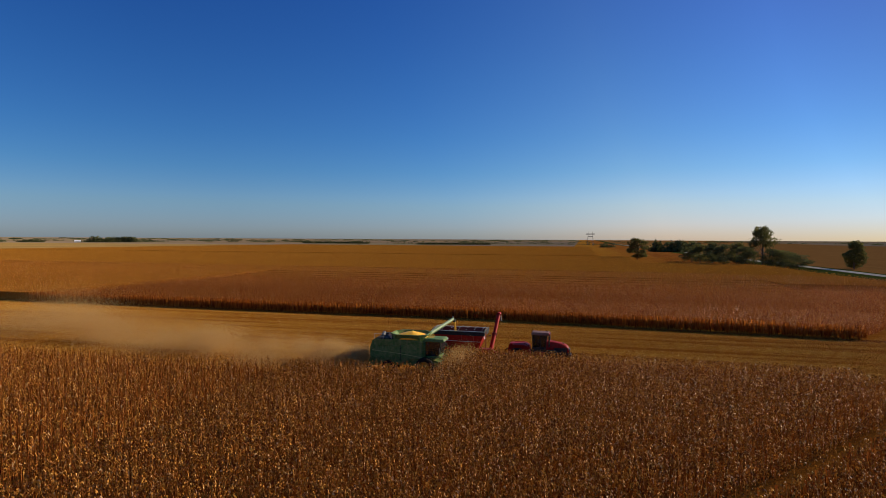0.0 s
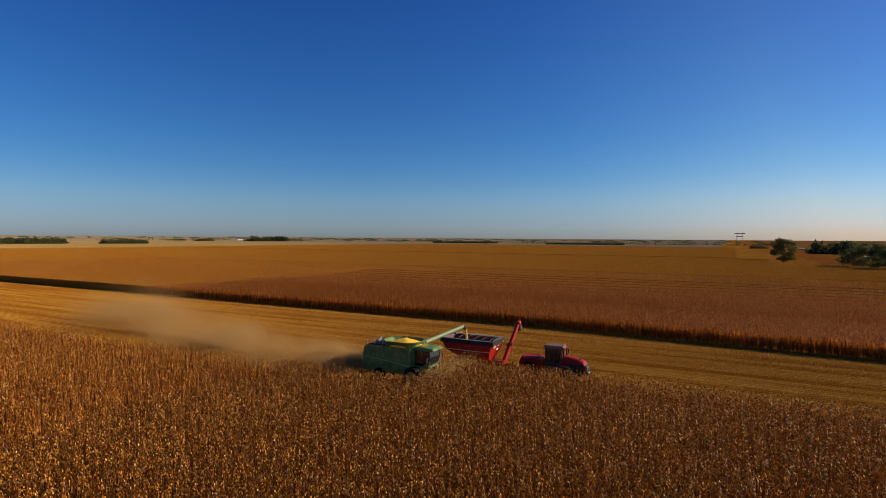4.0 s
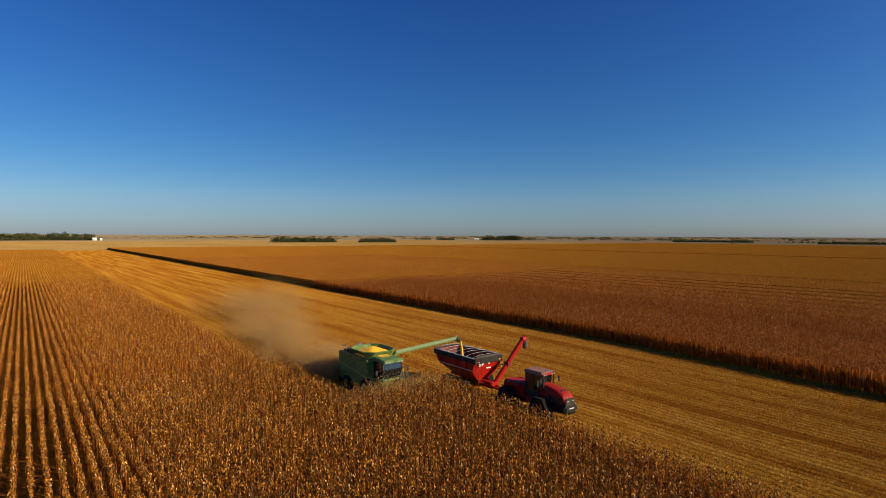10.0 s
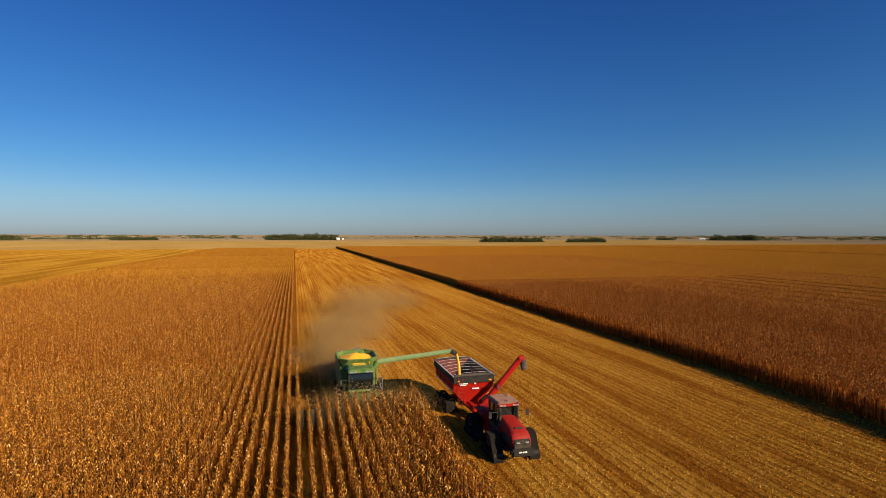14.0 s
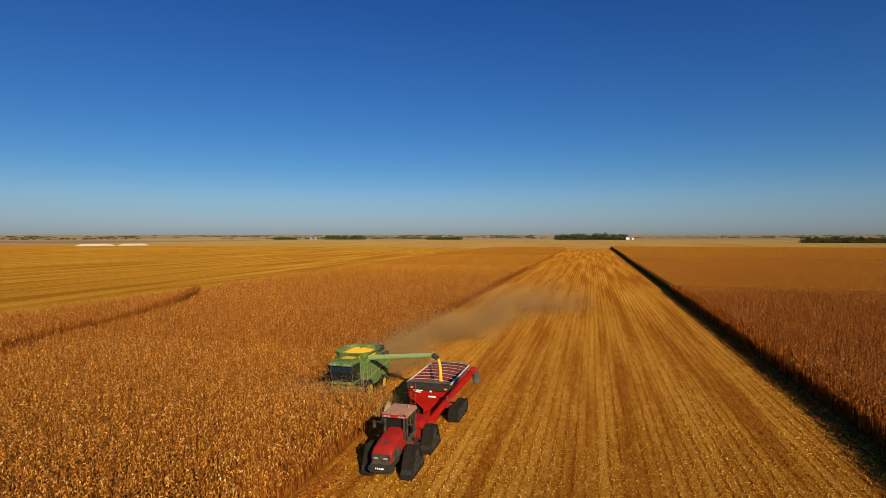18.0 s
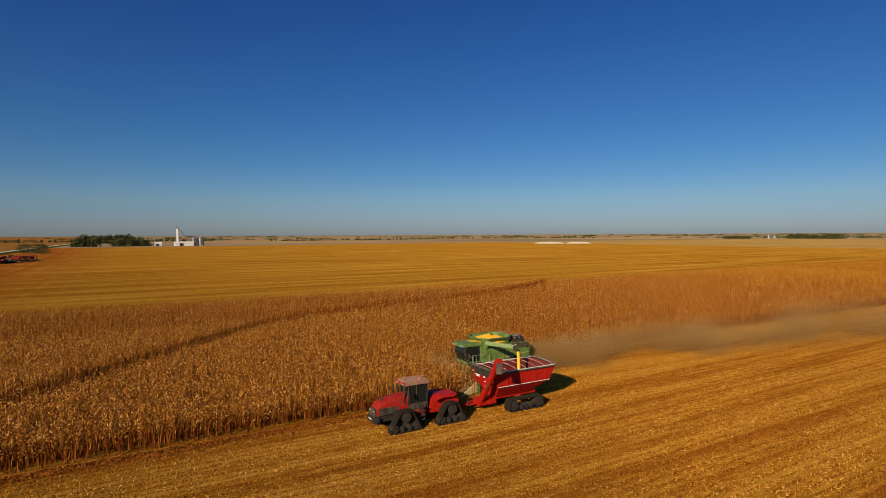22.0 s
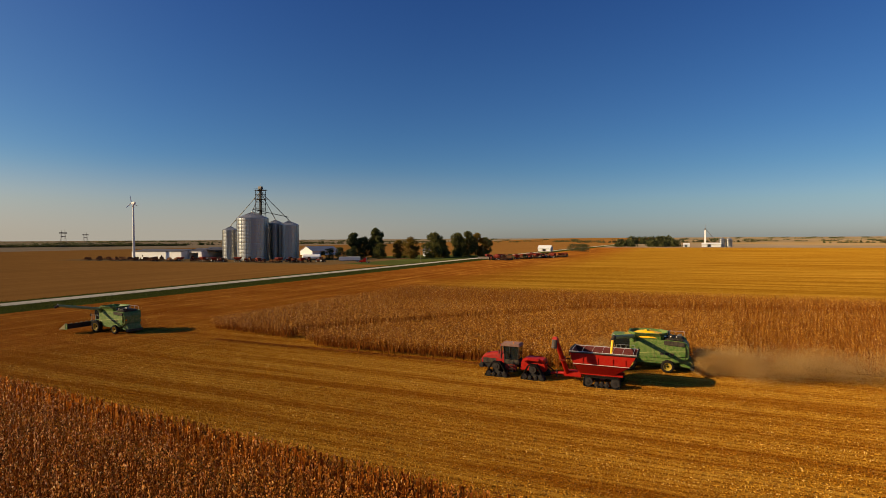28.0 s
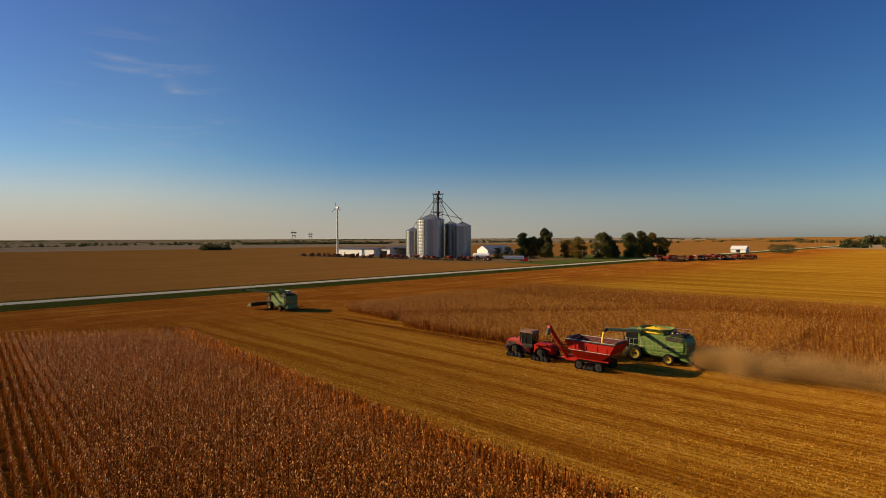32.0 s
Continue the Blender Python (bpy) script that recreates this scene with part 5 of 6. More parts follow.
# ---- trees and woods ----
MAT_BARK = paint("bark", (0.1, 0.075, 0.05), 0.9, dust=0.2)
MAT_LEAF = leaf_mat("dark_green_leaves", [(0.0, (0.06, 0.064, 0.02)), (0.5, (0.125, 0.12, 0.036)), (1.0, (0.19, 0.165, 0.055))], 0.38)
MAT_LEAF_DARK = leaf_mat("conifer_needles", [(0.0, (0.05, 0.056, 0.022)), (0.6, (0.09, 0.096, 0.036)), (1.0, (0.135, 0.13, 0.05))], 0.32)
MAT_LEAF_FALL = leaf_mat("yellowing_leaves", [(0.0, (0.11, 0.075, 0.018)), (0.5, (0.19, 0.12, 0.026)), (1.0, (0.27, 0.175, 0.042))], 0.35)


def leaf_cloud(blobs, count, size, rng):
    """Small triangles spread through rough balls, denser to their outside; (x, y, z, rx, rz) each."""
    w = np.array([b[3] ** 2 * b[4] for b in blobs])
    pick = rng.choice(len(blobs), count, p=w / w.sum())
    d = rng.normal(0, 1, (count, 3))
    d /= np.linalg.norm(d, axis=1)[:, None]
    d *= (rng.uniform(0.25, 1.0, count) ** 0.5)[:, None] * rng.normal(1, 0.09, count)[:, None]
    B = np.array(blobs)[pick]
    c = B[:, :3] + d * np.stack([B[:, 3], B[:, 3], B[:, 4]], 1)
    s = size * rng.uniform(0.6, 1.5, count)
    tri = rng.normal(0, 1, (count, 3, 3))
    tri -= tri.mean(1, keepdims=True)
    tri *= (s / np.linalg.norm(tri, axis=2).mean(1))[:, None, None]
    return (c[:, None] + tri).reshape(-1, 3)


def crown_object(name, verts, mat, parent=None):
    ob = mesh_object(name, verts, np.arange(len(verts)), 3, [mat])
    if parent:
        ob.parent = parent
    return ob


def tree(at, height, spread, mat, label, seed, conifer=False, leaves=6500, low=0.25):
    r = np.random.default_rng(seed)
    t = thing("tree", at, label, "tree")
    bm = bmesh.new()
    tr = height * 0.022 + 0.08
    tube((0, 0, -0.3), (0.1, 0.05, height * 0.45), tr, tr * 0.65, 8, bm)
    tube((0.1, 0.05, height * 0.45), (0.0, 0.2, height * 0.9), tr * 0.65, tr * 0.15, 6, bm)
    blobs = []
    if conifer:
        for k in range(9):
            u = k / 8
            blobs.append((r.normal(0, 0.1), r.normal(0, 0.1), height * (0.12 + 0.83 * u), spread * (1 - 0.85 * u) + 0.2, height * 0.08))
    else:
        for k in range(34):
            a, u = r.uniform(0, 2 * math.pi), low + (0.9 - low) * ((k + r.uniform(0, 1)) / 34)
            wide = math.sqrt(max(0.05, 1 - ((u - 0.42) / 0.56) ** 2))
            q = spread * 0.72 * wide * math.sqrt(r.uniform(0.05, 1.0))
            p = (q * math.cos(a), q * math.sin(a), height * u)
            if k % 3 == 0:
                tube((0.05, 0.05, height * max(0.12, u - 0.3)), p, tr * 0.35, tr * 0.1, 5, bm)
            blobs.append((*p, spread * r.uniform(0.22, 0.4), height * r.uniform(0.07, 0.13)))
        blobs.append((0, 0, height * 0.88, spread * 0.32, height * 0.1))
    part("trunk", bm, MAT_BARK, t, "grey-brown trunk and limbs")
    crown_object("crown", leaf_cloud(blobs, leaves, height * 0.022 + 0.06, r), mat, t)
    return t


def woods(name, x0, y0, x1, y1, height, depth, label, seed, mat=None):
    """A far belt of trees between two points: overlapping crowns of small leaf clumps with a ragged top."""
    r = np.random.default_rng(seed)
    L = math.hypot(x1 - x0, y1 - y0)
    n = max(4, int(L / (height * (0.2 if L < 260 else 0.7))))
    blobs = []
    for k in range(n):
        u = (k + r.uniform(-0.5, 0.5)) / max(1, n - 1)
        h = height * (r.uniform(0.7, 1.05) if L < 260 else r.uniform(0.35, 0.9) ** 1.3)
        x, y = x0 + (x1 - x0) * u + r.uniform(-depth, depth), y0 + (y1 - y0) * u + r.uniform(-depth, depth)
        blobs.append((x, y, h * 0.5, h * r.uniform(0.35, 0.6), h * 0.5))
        blobs.append((x, y, h * 0.2, h * 0.75, h * 0.24))
    v = leaf_cloud(blobs, (90 if L < 260 else 45) * n, height * 0.15, r)
    v[:, 2] = np.maximum(v[:, 2], 0.02)
    ob = crown_object(name, v, mat or MAT_LEAF_DARK)
    return tagged(ob, label, "woods", kind="stuff")


far = [(-92, 1640, 110, 1650, 19, "dark grove behind a white farmhouse"), (395, 1110, 520, 1090, 12, "dark belt of evergreen trees"), (575, 1060, 655, 1040, 9, "low far belt of trees"),
       (1290, 1430, 1375, 1350, 19, "dark square grove on the horizon"), (1180, 1560, 1215, 1530, 9, "small far grove"), (-830, 1590, -700, 1600, 15, "grove beside far grain bins"), (-960, 1500, -900, 1520, 9, "low far grove"),
       (-480, 1600, -380, 1620, 10, "low far grove"), (1500, 830, 1560, 640, 7, "far belt of trees"), (1420, 430, 1500, 240, 6, "far belt of trees"), (1700, 620, 1800, -140, 6, "long low woods on the horizon"),
       (700, -108, 722, -162, 15, "dark broad-leaved woods"), (1100, -55, 1110, -75, 7, "small dark grove")]
far += [
       (-925, -104, -927, -84, 14, "dark grove beside the grain elevator"), (-930, -52, -935, -6, 13, "dark grove beside the grain elevator"), (-1350, -120, -1360, -20, 20, "far wooded rise"), (-1500, 300, -1650, 900, 8, "far hedgerow"), (-1900, 900, -1500, 1500, 9, "far hedgerow"), (-1700, -300, -1800, 200, 10, "far woods"),
       (-1500, -1300, -300, -1700, 12, "long dark woods on the horizon"), (-300, -1500, 900, -1500, 10, "long dark woods on the horizon"), (-1600, -600, -1500, -1300, 12, "far woods"), (-313, -777, -277, -793, 10, "dark copse in the bean field"), (60, -1000, 160, -980, 8, "low copse"), (-700, -1520, -885, -1400, 7, "low dark belt of woods"), (-885, -1400, -1065, -1290, 7, "low dark belt of woods"),
       (-80, 2300, 700, 2350, 8, "long far belt of trees"), (-1300, 2000, -300, 2300, 8, "long far belt of trees"), (1300, 2000, 2100, 1500, 9, "long far belt of trees")]
for k, (a, b_, c_, d_, h_, text) in enumerate(far):
    woods("far_woods", a, b_, c_, d_, h_, 6, text, 40 + k)

r = np.random.default_rng(21)
for q in range(6):                   # many small groves and farmsteads' trees all round the horizon
    blobs = []
    for k in range(34):
        a, dist = r.uniform(0, 2 * math.pi), r.uniform(1900, 3900)
        x, y = dist * math.cos(a), dist * math.sin(a)
        for m in range(r.integers(4, 13)):
            h = r.uniform(2.5, 7)
            along = r.normal(0, 170)
            blobs.append((x + along * math.sin(a), y - along * math.cos(a), h * 0.5 + rise(x, y), h * r.uniform(1.5, 4.5), h * 0.5))
    v = leaf_cloud(blobs, 30 * len(blobs), 2.4, r)
    tagged(crown_object("far_woods", v, MAT_LEAF_DARK), "scattered small groves on the far horizon", "woods", kind="stuff")

# trees at the field's corner
tree((381, -58, 0), 17, 9, MAT_LEAF, "dark green tree at the field edge", 1, low=0.12)
tree((286, -118, 0), 24, 8.5, MAT_LEAF, "tall airy tree above the hedge", 2, low=0.5, leaves=2200)
for k, (x, y, h_) in enumerate([(352, -92, 11), (340, -95, 13), (327, -100, 14), (316, -104, 13), (305, -109, 14), (295, -112, 12), (282, -122, 11), (275, -126, 10), (266, -129, 8)]):
    tree((x, y, 0), h_, 8.5, (MAT_LEAF_DARK, MAT_LEAF, MAT_LEAF_DARK)[k % 3], "dense green hedgerow tree reaching to the ground", 10 + k, low=0.08, leaves=5000)
tree((275, -159.5, 0), 15.5, 6.5, MAT_LEAF, "lone green tree beyond the road", 31, low=0.1)
tree((1013, 439, 0), 13, 5, MAT_LEAF_DARK, "lone dark tree in the far corn", 32, leaves=700)

# trees round the farmstead
for k, (x, y, h_, s_, m_, cf, text) in enumerate([
        (-322, -244, 21, 7, MAT_LEAF_DARK, False, "dark green tree by the farmyard"), (-337, -231, 25, 8, MAT_LEAF_DARK, False, "tall dark green tree by the farmyard"), (-330, -238, 18, 8, MAT_LEAF_DARK, False, "dark green tree by the farmyard"),
        (-322, -190, 17, 9, MAT_LEAF_FALL, False, "yellowing tree by the gravel road"), (-316, -214, 13, 7, MAT_LEAF, False, "low green tree beside the lawn"), (-330, -205, 15, 7, MAT_LEAF_FALL, False, "thinning autumn tree beside the lawn"), (-341, -180, 21, 9.5, MAT_LEAF, False, "round green tree by the gravel road"), (-352, -176, 15, 7, MAT_LEAF, False, "green tree by the gravel road"),
        (-372, -172, 21, 8, MAT_LEAF, False, "green tree at the farmhouse"), (-384, -166, 22, 9.5, MAT_LEAF, False, "airy green tree at the farmhouse"), (-398, -163, 21, 9.5, MAT_LEAF_FALL, False, "thinning autumn tree at the farmhouse"), (-362, -182, 14, 7, MAT_LEAF_DARK, False, "dark green tree at the farmhouse"), (-412, -160, 17, 7, MAT_LEAF, False, "green tree at the farmhouse"),
        (-600, -118, 9, 11, MAT_LEAF_DARK, False, "dark tree beside the white barn"), (-615, -108, 9, 11, MAT_LEAF_DARK, False, "dark tree beside the white barn"), (-560, -100, 9, 11, MAT_LEAF_DARK, False, "dark tree behind parked machines"),
        (-283, -239, 9, 5, MAT_LEAF_DARK, False, "dark bush beside the white tank"), (-286, -231, 10, 5, MAT_LEAF_DARK, False, "dark bush between tank and trailer"), (-289, -224, 8, 4.5, MAT_LEAF_DARK, False, "dark bush between tank and trailer"),
        (-357, -183, 16, 7, MAT_LEAF_FALL, False, "thinning autumn tree by the gravel road"), (-391, -176, 17, 8, MAT_LEAF, False, "green tree at the farmhouse")]):
    tree((x, y, 0), h_, s_, m_, text, 60 + k, cf, low=0.05, leaves=3000 if h_ < 12 else 6500)

# ---- farm buildings ----
MAT_GALV = paint("galvanised_steel", (0.32, 0.315, 0.3), 0.36, 0.92, dust=0.2, dust_colour=(0.3, 0.28, 0.25))
MAT_GALV_ROOF = paint("weathered_steel_roof", (0.25, 0.255, 0.26), 0.5, 0.6, dust=0.2)
MAT_SIDING = paint("white_metal_siding", (0.66, 0.65, 0.62), 0.5, dust=0.25, dust_colour=(0.4, 0.36, 0.3))
MAT_ROOF_GREY = paint("dark_roof_metal", (0.075, 0.07, 0.065), 0.6, 0.2, dust=0.2)
MAT_WOOD = paint("weathered_wood", (0.2, 0.15, 0.1), 0.85, dust=0.2)


def grain_bin(at, r, eave, top, label):
    """A corrugated steel bin: rings of wall sheets with stiffeners, a cone roof with ribs, a door and a ladder."""
    g = thing("grain_bin", at, label, "grain bin", "grain bins on the farm")
    n = 40
    tiers = max(5, int(eave / 2.6))
    for k in range(tiers):
        z0, z1 = eave * k / tiers, eave * (k + 1) / tiers
        loops = []
        for u, dr in ((0, 0), (0.04, 0.02), (0.5, 0.0), (0.96, 0.02), (1, 0)):
            z = z0 + (z1 - z0) * u
            loops.append([((r + dr) * math.cos(2 * math.pi * i / n), (r + dr) * math.sin(2 * math.pi * i / n), z) for i in range(n)])
        part("wall_ring", rings(loops, close=False), MAT_GALV, g, smooth=True)
    for i in range(0, n, 2):
        a = 2 * math.pi * i / n
        part("stiffener", tube(((r + 0.09) * math.cos(a), (r + 0.09) * math.sin(a), 0), ((r + 0.09) * math.cos(a), (r + 0.09) * math.sin(a), eave), 0.09, n=5), MAT_GALV, g)
    part("roof", rings([[((r + 0.3) * math.cos(2 * math.pi * i / n), (r + 0.3) * math.sin(2 * math.pi * i / n), eave) for i in range(n)], [(1.0 * math.cos(2 * math.pi * i / n), 1.0 * math.sin(2 * math.pi * i / n), top - 0.6) for i in range(n)], [(0.9 * math.cos(2 * math.pi * i / n), 0.9 * math.sin(2 * math.pi * i / n), top) for i in range(n)]]), MAT_GALV_ROOF, g, "ribbed grey cone roof")
    for i in range(0, n, 2):
        a = 2 * math.pi * i / n
        part("roof_rib", tube((r * math.cos(a), r * math.sin(a), eave + 0.12), (0.9 * math.cos(a), 0.9 * math.sin(a), top - 0.45), 0.07, n=4), MAT_GALV_ROOF, g)
    part("foundation", tube((0, 0, 0), (0, 0, 0.5), r + 0.4, n=n), MAT_ROAD, g)
    part("door", box(r - 0.1, r + 0.14, 1.2, 2.4, 0.5, 2.4), MAT_GALV_ROOF, g)
    for s in (-0.25, 0.25):
        part("ladder_rail", tube((r * 0.93, r * 0.37 + s, 0.5), (r * 0.93, r * 0.37 + s, eave), 0.05, n=4), MAT_STEEL, g)
    return g


grain_bin((-258, -290, 0), 11.3, 31.5, 36.5, "large corrugated galvanised steel grain bin")
grain_bin((-264, -318, 0), 5.9, 23.0, 26.0, "smaller corrugated steel grain bin beside the large one")
grain_bin((-276, -271, 0), 7.2, 26.5, 30.0, "corrugated steel grain bin with shaded side")
grain_bin((-279.7, -287.3, 0), 6.6, 28.0, 31.0, "corrugated steel grain bin standing behind the others")

# bucket elevator: lattice tower, head platform, down-spouts
e = thing("bucket_elevator", (-267.4, -290.7, 0), "dark steel lattice elevator tower above the bins", "grain elevator")
H = 56
for sx in (-2.6, 2.6):
    for sy in (-2.6, 2.6):
        part("tower_leg", tube((sx, sy, 0), (sx, sy, H - 3), 0.2, n=5), MAT_CHARCOAL, e)
for k in range(14):
    z = 3 + k * 3.6
    for (xa, ya), (xb, yb) in (((-2.6, -2.6), (2.6, -2.6)), ((2.6, -2.6), (2.6, 2.6)), ((2.6, 2.6), (-2.6, 2.6)), ((-2.6, 2.6), (-2.6, -2.6))):
        part("cross_bar", tube((xa, ya, z), (xb, yb, z), 0.1, n=4), MAT_CHARCOAL, e)
        part("diagonal", tube((xa, ya, z), (xb, yb, z + 3.6), 0.09, n=4), MAT_CHARCOAL, e)
part("leg_casing", box(-0.4, 0.4, -0.9, 0.9, 0, H - 1), MAT_CHARCOAL, e)
part("head_house", box(-1.2, 1.2, -1.6, 1.6, H - 2.2, H, 0.2), MAT_DARKSTEEL, e)
for z in (38, 46, H - 3):
    part("platform", box(-3.6, 3.6, -3.6, 3.6, z, z + 0.2), MAT_CHARCOAL, e)
    for s in (-3.6, 3.6):
        part("railing", tube((s, -3.6, z + 1.1), (s, 3.6, z + 1.1), 0.06, n=4), MAT_CHARCOAL, e)
        part("railing", tube((-3.6, s, z + 1.1), (3.6, s, z + 1.1), 0.06, n=4), MAT_CHARCOAL, e)
part("mast", tube((0, 0, H), (0, 0, H + 2.5), 0.08, n=5), MAT_STEEL, e)
for tx, ty, tz in ((9.4, 0.7, 37), (-8.6, 19.7, 30.2), (-12.3, 3.4, 31.2), (3.4, -27.3, 26.2)):
    part("down_spout", tube((0, 0, H - 4), (tx, ty, tz), 0.25, n=8), MAT_DARKSTEEL, e)
part("guy_bridge", tube((-8.6, 19.7, 32.5), (9.4, 0.7, 38.2), 0.25, n=5), MAT_CHARCOAL, e)

# small wind turbine
w = thing("wind_turbine", (-243, -400, 0), "slim white wind turbine on a tall pole", "wind turbine")
part("pole", tube((0, 0, 0), (0, 0, 45), 1.0, 0.6, 16), MAT_SIDING, w, smooth=True)
part("nacelle", box(-0.8, 0.8, -1.4, 2.6, 44.6, 46.4, 0.4), MAT_WHITE, w)
part("hub", tube((0, -1.4, 45.5), (0, -2.2, 45.5), 0.6, 0.3, 12), MAT_WHITE, w)
for k in range(3):
    a = radians(80 + 120 * k)
    d = Vector((math.cos(a), 0, math.sin(a)))
    part("blade", rings([[(d.x * q - d.z * c_, -2.0 + t_, 45.5 + d.z * q + d.x * c_) for c_, t_ in ((-w_, 0), (0, 0.12), (w_, 0), (0, -0.12))] for q, w_ in ((0.4, 0.3), (2.0, 0.45), (6.2, 0.14))]), MAT_WHITE, w)


def gabled(name, at, turn, L, D, wall, ridge, label, category, wall_mat, roof_mat, doors=(), windows=()):
    """A gabled building, its long front along x, the front at y = 0."""
    g = thing(name, at, label, category, turn=turn)
    t_ = 0.25
    part("back_wall", box(-L / 2, L / 2, D - t_, D, 0, wall), wall_mat, g)
    cuts = sorted([(x, x + w_, 0.0, h_) for x, w_, h_ in doors] + [(x, x + w_, z, z + h_) for x, w_, z, h_ in windows])
    x = -L / 2
    bm = bmesh.new()
    for a, c, z0, z1 in cuts:
        if a > x:
            box(x, a, 0, t_, 0, wall, bm=bm)
        if z0 > 0:
            box(a, c, 0, t_, 0, z0, bm=bm)
        if z1 < wall:
            box(a, c, 0, t_, z1, wall, bm=bm)
        x = c
    if x < L / 2:
        box(x, L / 2, 0, t_, 0, wall, bm=bm)
    part("front_wall", bm, wall_mat, g)
    for s in (-1, 1):
        part("gable_wall", slab([(t_, 0), (D - t_, 0), (D - t_, wall), (D / 2, ridge - 0.1), (t_, wall)], s * (L / 2 - t_), s * L / 2), wall_mat, g)
    for ya, yb in ((-0.5, D / 2), (D + 0.5, D / 2)):
        za = wall - 0.5 * (ridge - wall) / (D / 2)
        part("roof_panel", rings([[(-L / 2 - 0.4, ya, za), (-L / 2 - 0.4, yb, ridge), (-L / 2 - 0.4, yb, ridge + 0.2), (-L / 2 - 0.4, ya, za + 0.2)], [(L / 2 + 0.4, ya, za), (L / 2 + 0.4, yb, ridge), (L / 2 + 0.4, yb, ridge + 0.2), (L / 2 + 0.4, ya, za + 0.2)]]), roof_mat, g)
    for x, w_, z, h_ in windows:
        win = part("window", box(x, x + w_, 0.05, 0.12, z, z + h_), MAT_GLASS, g)
        part("window_frame", box(x - 0.1, x + w_ + 0.1, -0.05, 0.02, z - 0.1, z), MAT_WHITE, win)
    return g


# the barn row faces the fields; its front runs from the turbine to the bins
turn_ = math.degrees(math.atan2(-345 + 411, -278 + 246.6))
gabled("machine_shed", (-256, -391, 0), turn_ - 20, 52, 26, 6.2, 8.0, "long white metal machine shed", "shed", MAT_SIDING, MAT_ROOF_GREY, windows=[(-15, 1.2, 2, 1.2), (5, 1.2, 2, 1.2)])
gabled("machine_shed", (-266, -359, 0), turn_ - 20, 14, 24, 6.6, 8.6, "white shed with a dark open bay", "shed", MAT_SIDING, MAT_ROOF_GREY, doors=[(-5.5, 9, 5.2)])
gabled("machine_shed", (-276, -345, 0), turn_, 20, 22, 7.4, 9.4, "dark open-fronted shed beside the bins", "shed", MAT_ROOF_GREY, MAT_ROOF_GREY, doors=[(-8.5, 17, 6.2)])
gabled("farm_shed", (-390, -320, 0), 160, 31, 22, 4.0, 8.6, "low white barn with a pale metal roof", "shed", MAT_SIDING, MAT_GALV_ROOF, doors=[(-6, 5, 3.6)])
gabled("farmhouse", (-378, -200, 0), 95, 14, 10, 5.4, 8.6, "white farmhouse among trees", "house", MAT_SIDING, MAT_ROOF_GREY, doors=[(-0.6, 1.1, 2.1)], windows=[(-5, 1.2, 1, 1.4), (3, 1.2, 1, 1.4), (-5, 1.2, 3.4, 1.3), (3, 1.2, 3.4, 1.3)])
gabled("white_barn", (-575, -146, 0), 88, 15, 10, 3.6, 7.0, "white barn with a bright roof", "barn", MAT_SIDING, MAT_SIDING, doors=[(-2, 4, 3.5)])
for k, (dx, L_, m_) in enumerate([(-21, 46, MAT_ROAD), (24, 38, MAT_ROAD)]):      # low covered piles of grain end to end
    a = radians(45)
    g = thing("covered_pile", (-620 + dx * math.cos(a), 562 + dx * math.sin(a), 0), "long low grain pile under a white cover", "grain pile", turn=45)
    part("cover", rings([[(x, 6.5 * w_ * math.cos(math.pi * i / 12), 0.4 + 3.0 * w_ * math.sin(math.pi * i / 12)) for i in range(13)] for x, w_ in ((-L_ / 2, 0.15), (-L_ / 2 + 4, 0.7), (-L_ / 2 + 9, 1.0), (0, 0.96), (L_ / 2 - 9, 1.0), (L_ / 2 - 4, 0.7), (L_ / 2, 0.15))]), m_, g, smooth=True)
    part("side_wall", box(-L_ / 2 + 1, L_ / 2 - 1, -6.7, 6.7, 0, 0.55), MAT_DARKSTEEL, g)
gabled("far_house", (112, 1632, 0), 180, 9, 8, 4.5, 7.5, "small white house beside the grove", "house", MAT_SIDING, MAT_SIDING, windows=[(-3, 1.2, 1.5, 1.4), (2, 1.2, 1.5, 1.4)])
gabled("far_house", (126, 1630, 0), 180, 5, 6, 4, 6.5, "small white shed beside the grove", "house", MAT_SIDING, MAT_SIDING, doors=[(-1.5, 3, 3)])
gabled("far_house", (1280, 1470, 0), 135, 16, 10, 4, 7, "far white farm building", "house", MAT_SIDING, MAT_SIDING, doors=[(-1.5, 3, 3)])

# the far grain elevator
for k, (dx, dy, r_, h_) in enumerate([(0, -14, 4.5, 12), (2, -24, 4.5, 12)]):
    grain_bin((-915 + dx, 33 + dy + 48, 0), r_, h_, h_ + 3, "far corrugated steel bin by the elevator")
t = thing("elevator_tower", (-913, 33, 0), "tall pale concrete elevator tower", "grain elevator")
part("shaft", box(-1.3, 1.3, -1.3, 1.3, 0, 27, 0.2), MAT_WHITE, t)
part("head_house", box(-1.2, 1.2, -1.2, 1.2, 26, 30, 0.2), MAT_GALV_ROOF, t)
part("spout", tube((0, 0, 29), (0, 12, 14), 0.5, n=6), MAT_GALV_ROOF, t)
part("mast", tube((0, 0, 31), (0, 0, 36), 0.3, n=5), MAT_STEEL, t)
gabled("farm_shed", (-905, 42, 0), 92, 27, 14, 4.6, 6.5, "low white building at the elevator", "shed", MAT_SIDING, MAT_SIDING, doors=[(-6, 5, 4)])
gabled("farm_shed", (-905, 6, 0), 92, 9, 9, 4, 6, "low white building at the elevator", "shed", MAT_SIDING, MAT_SIDING, doors=[(-3, 4, 4)])
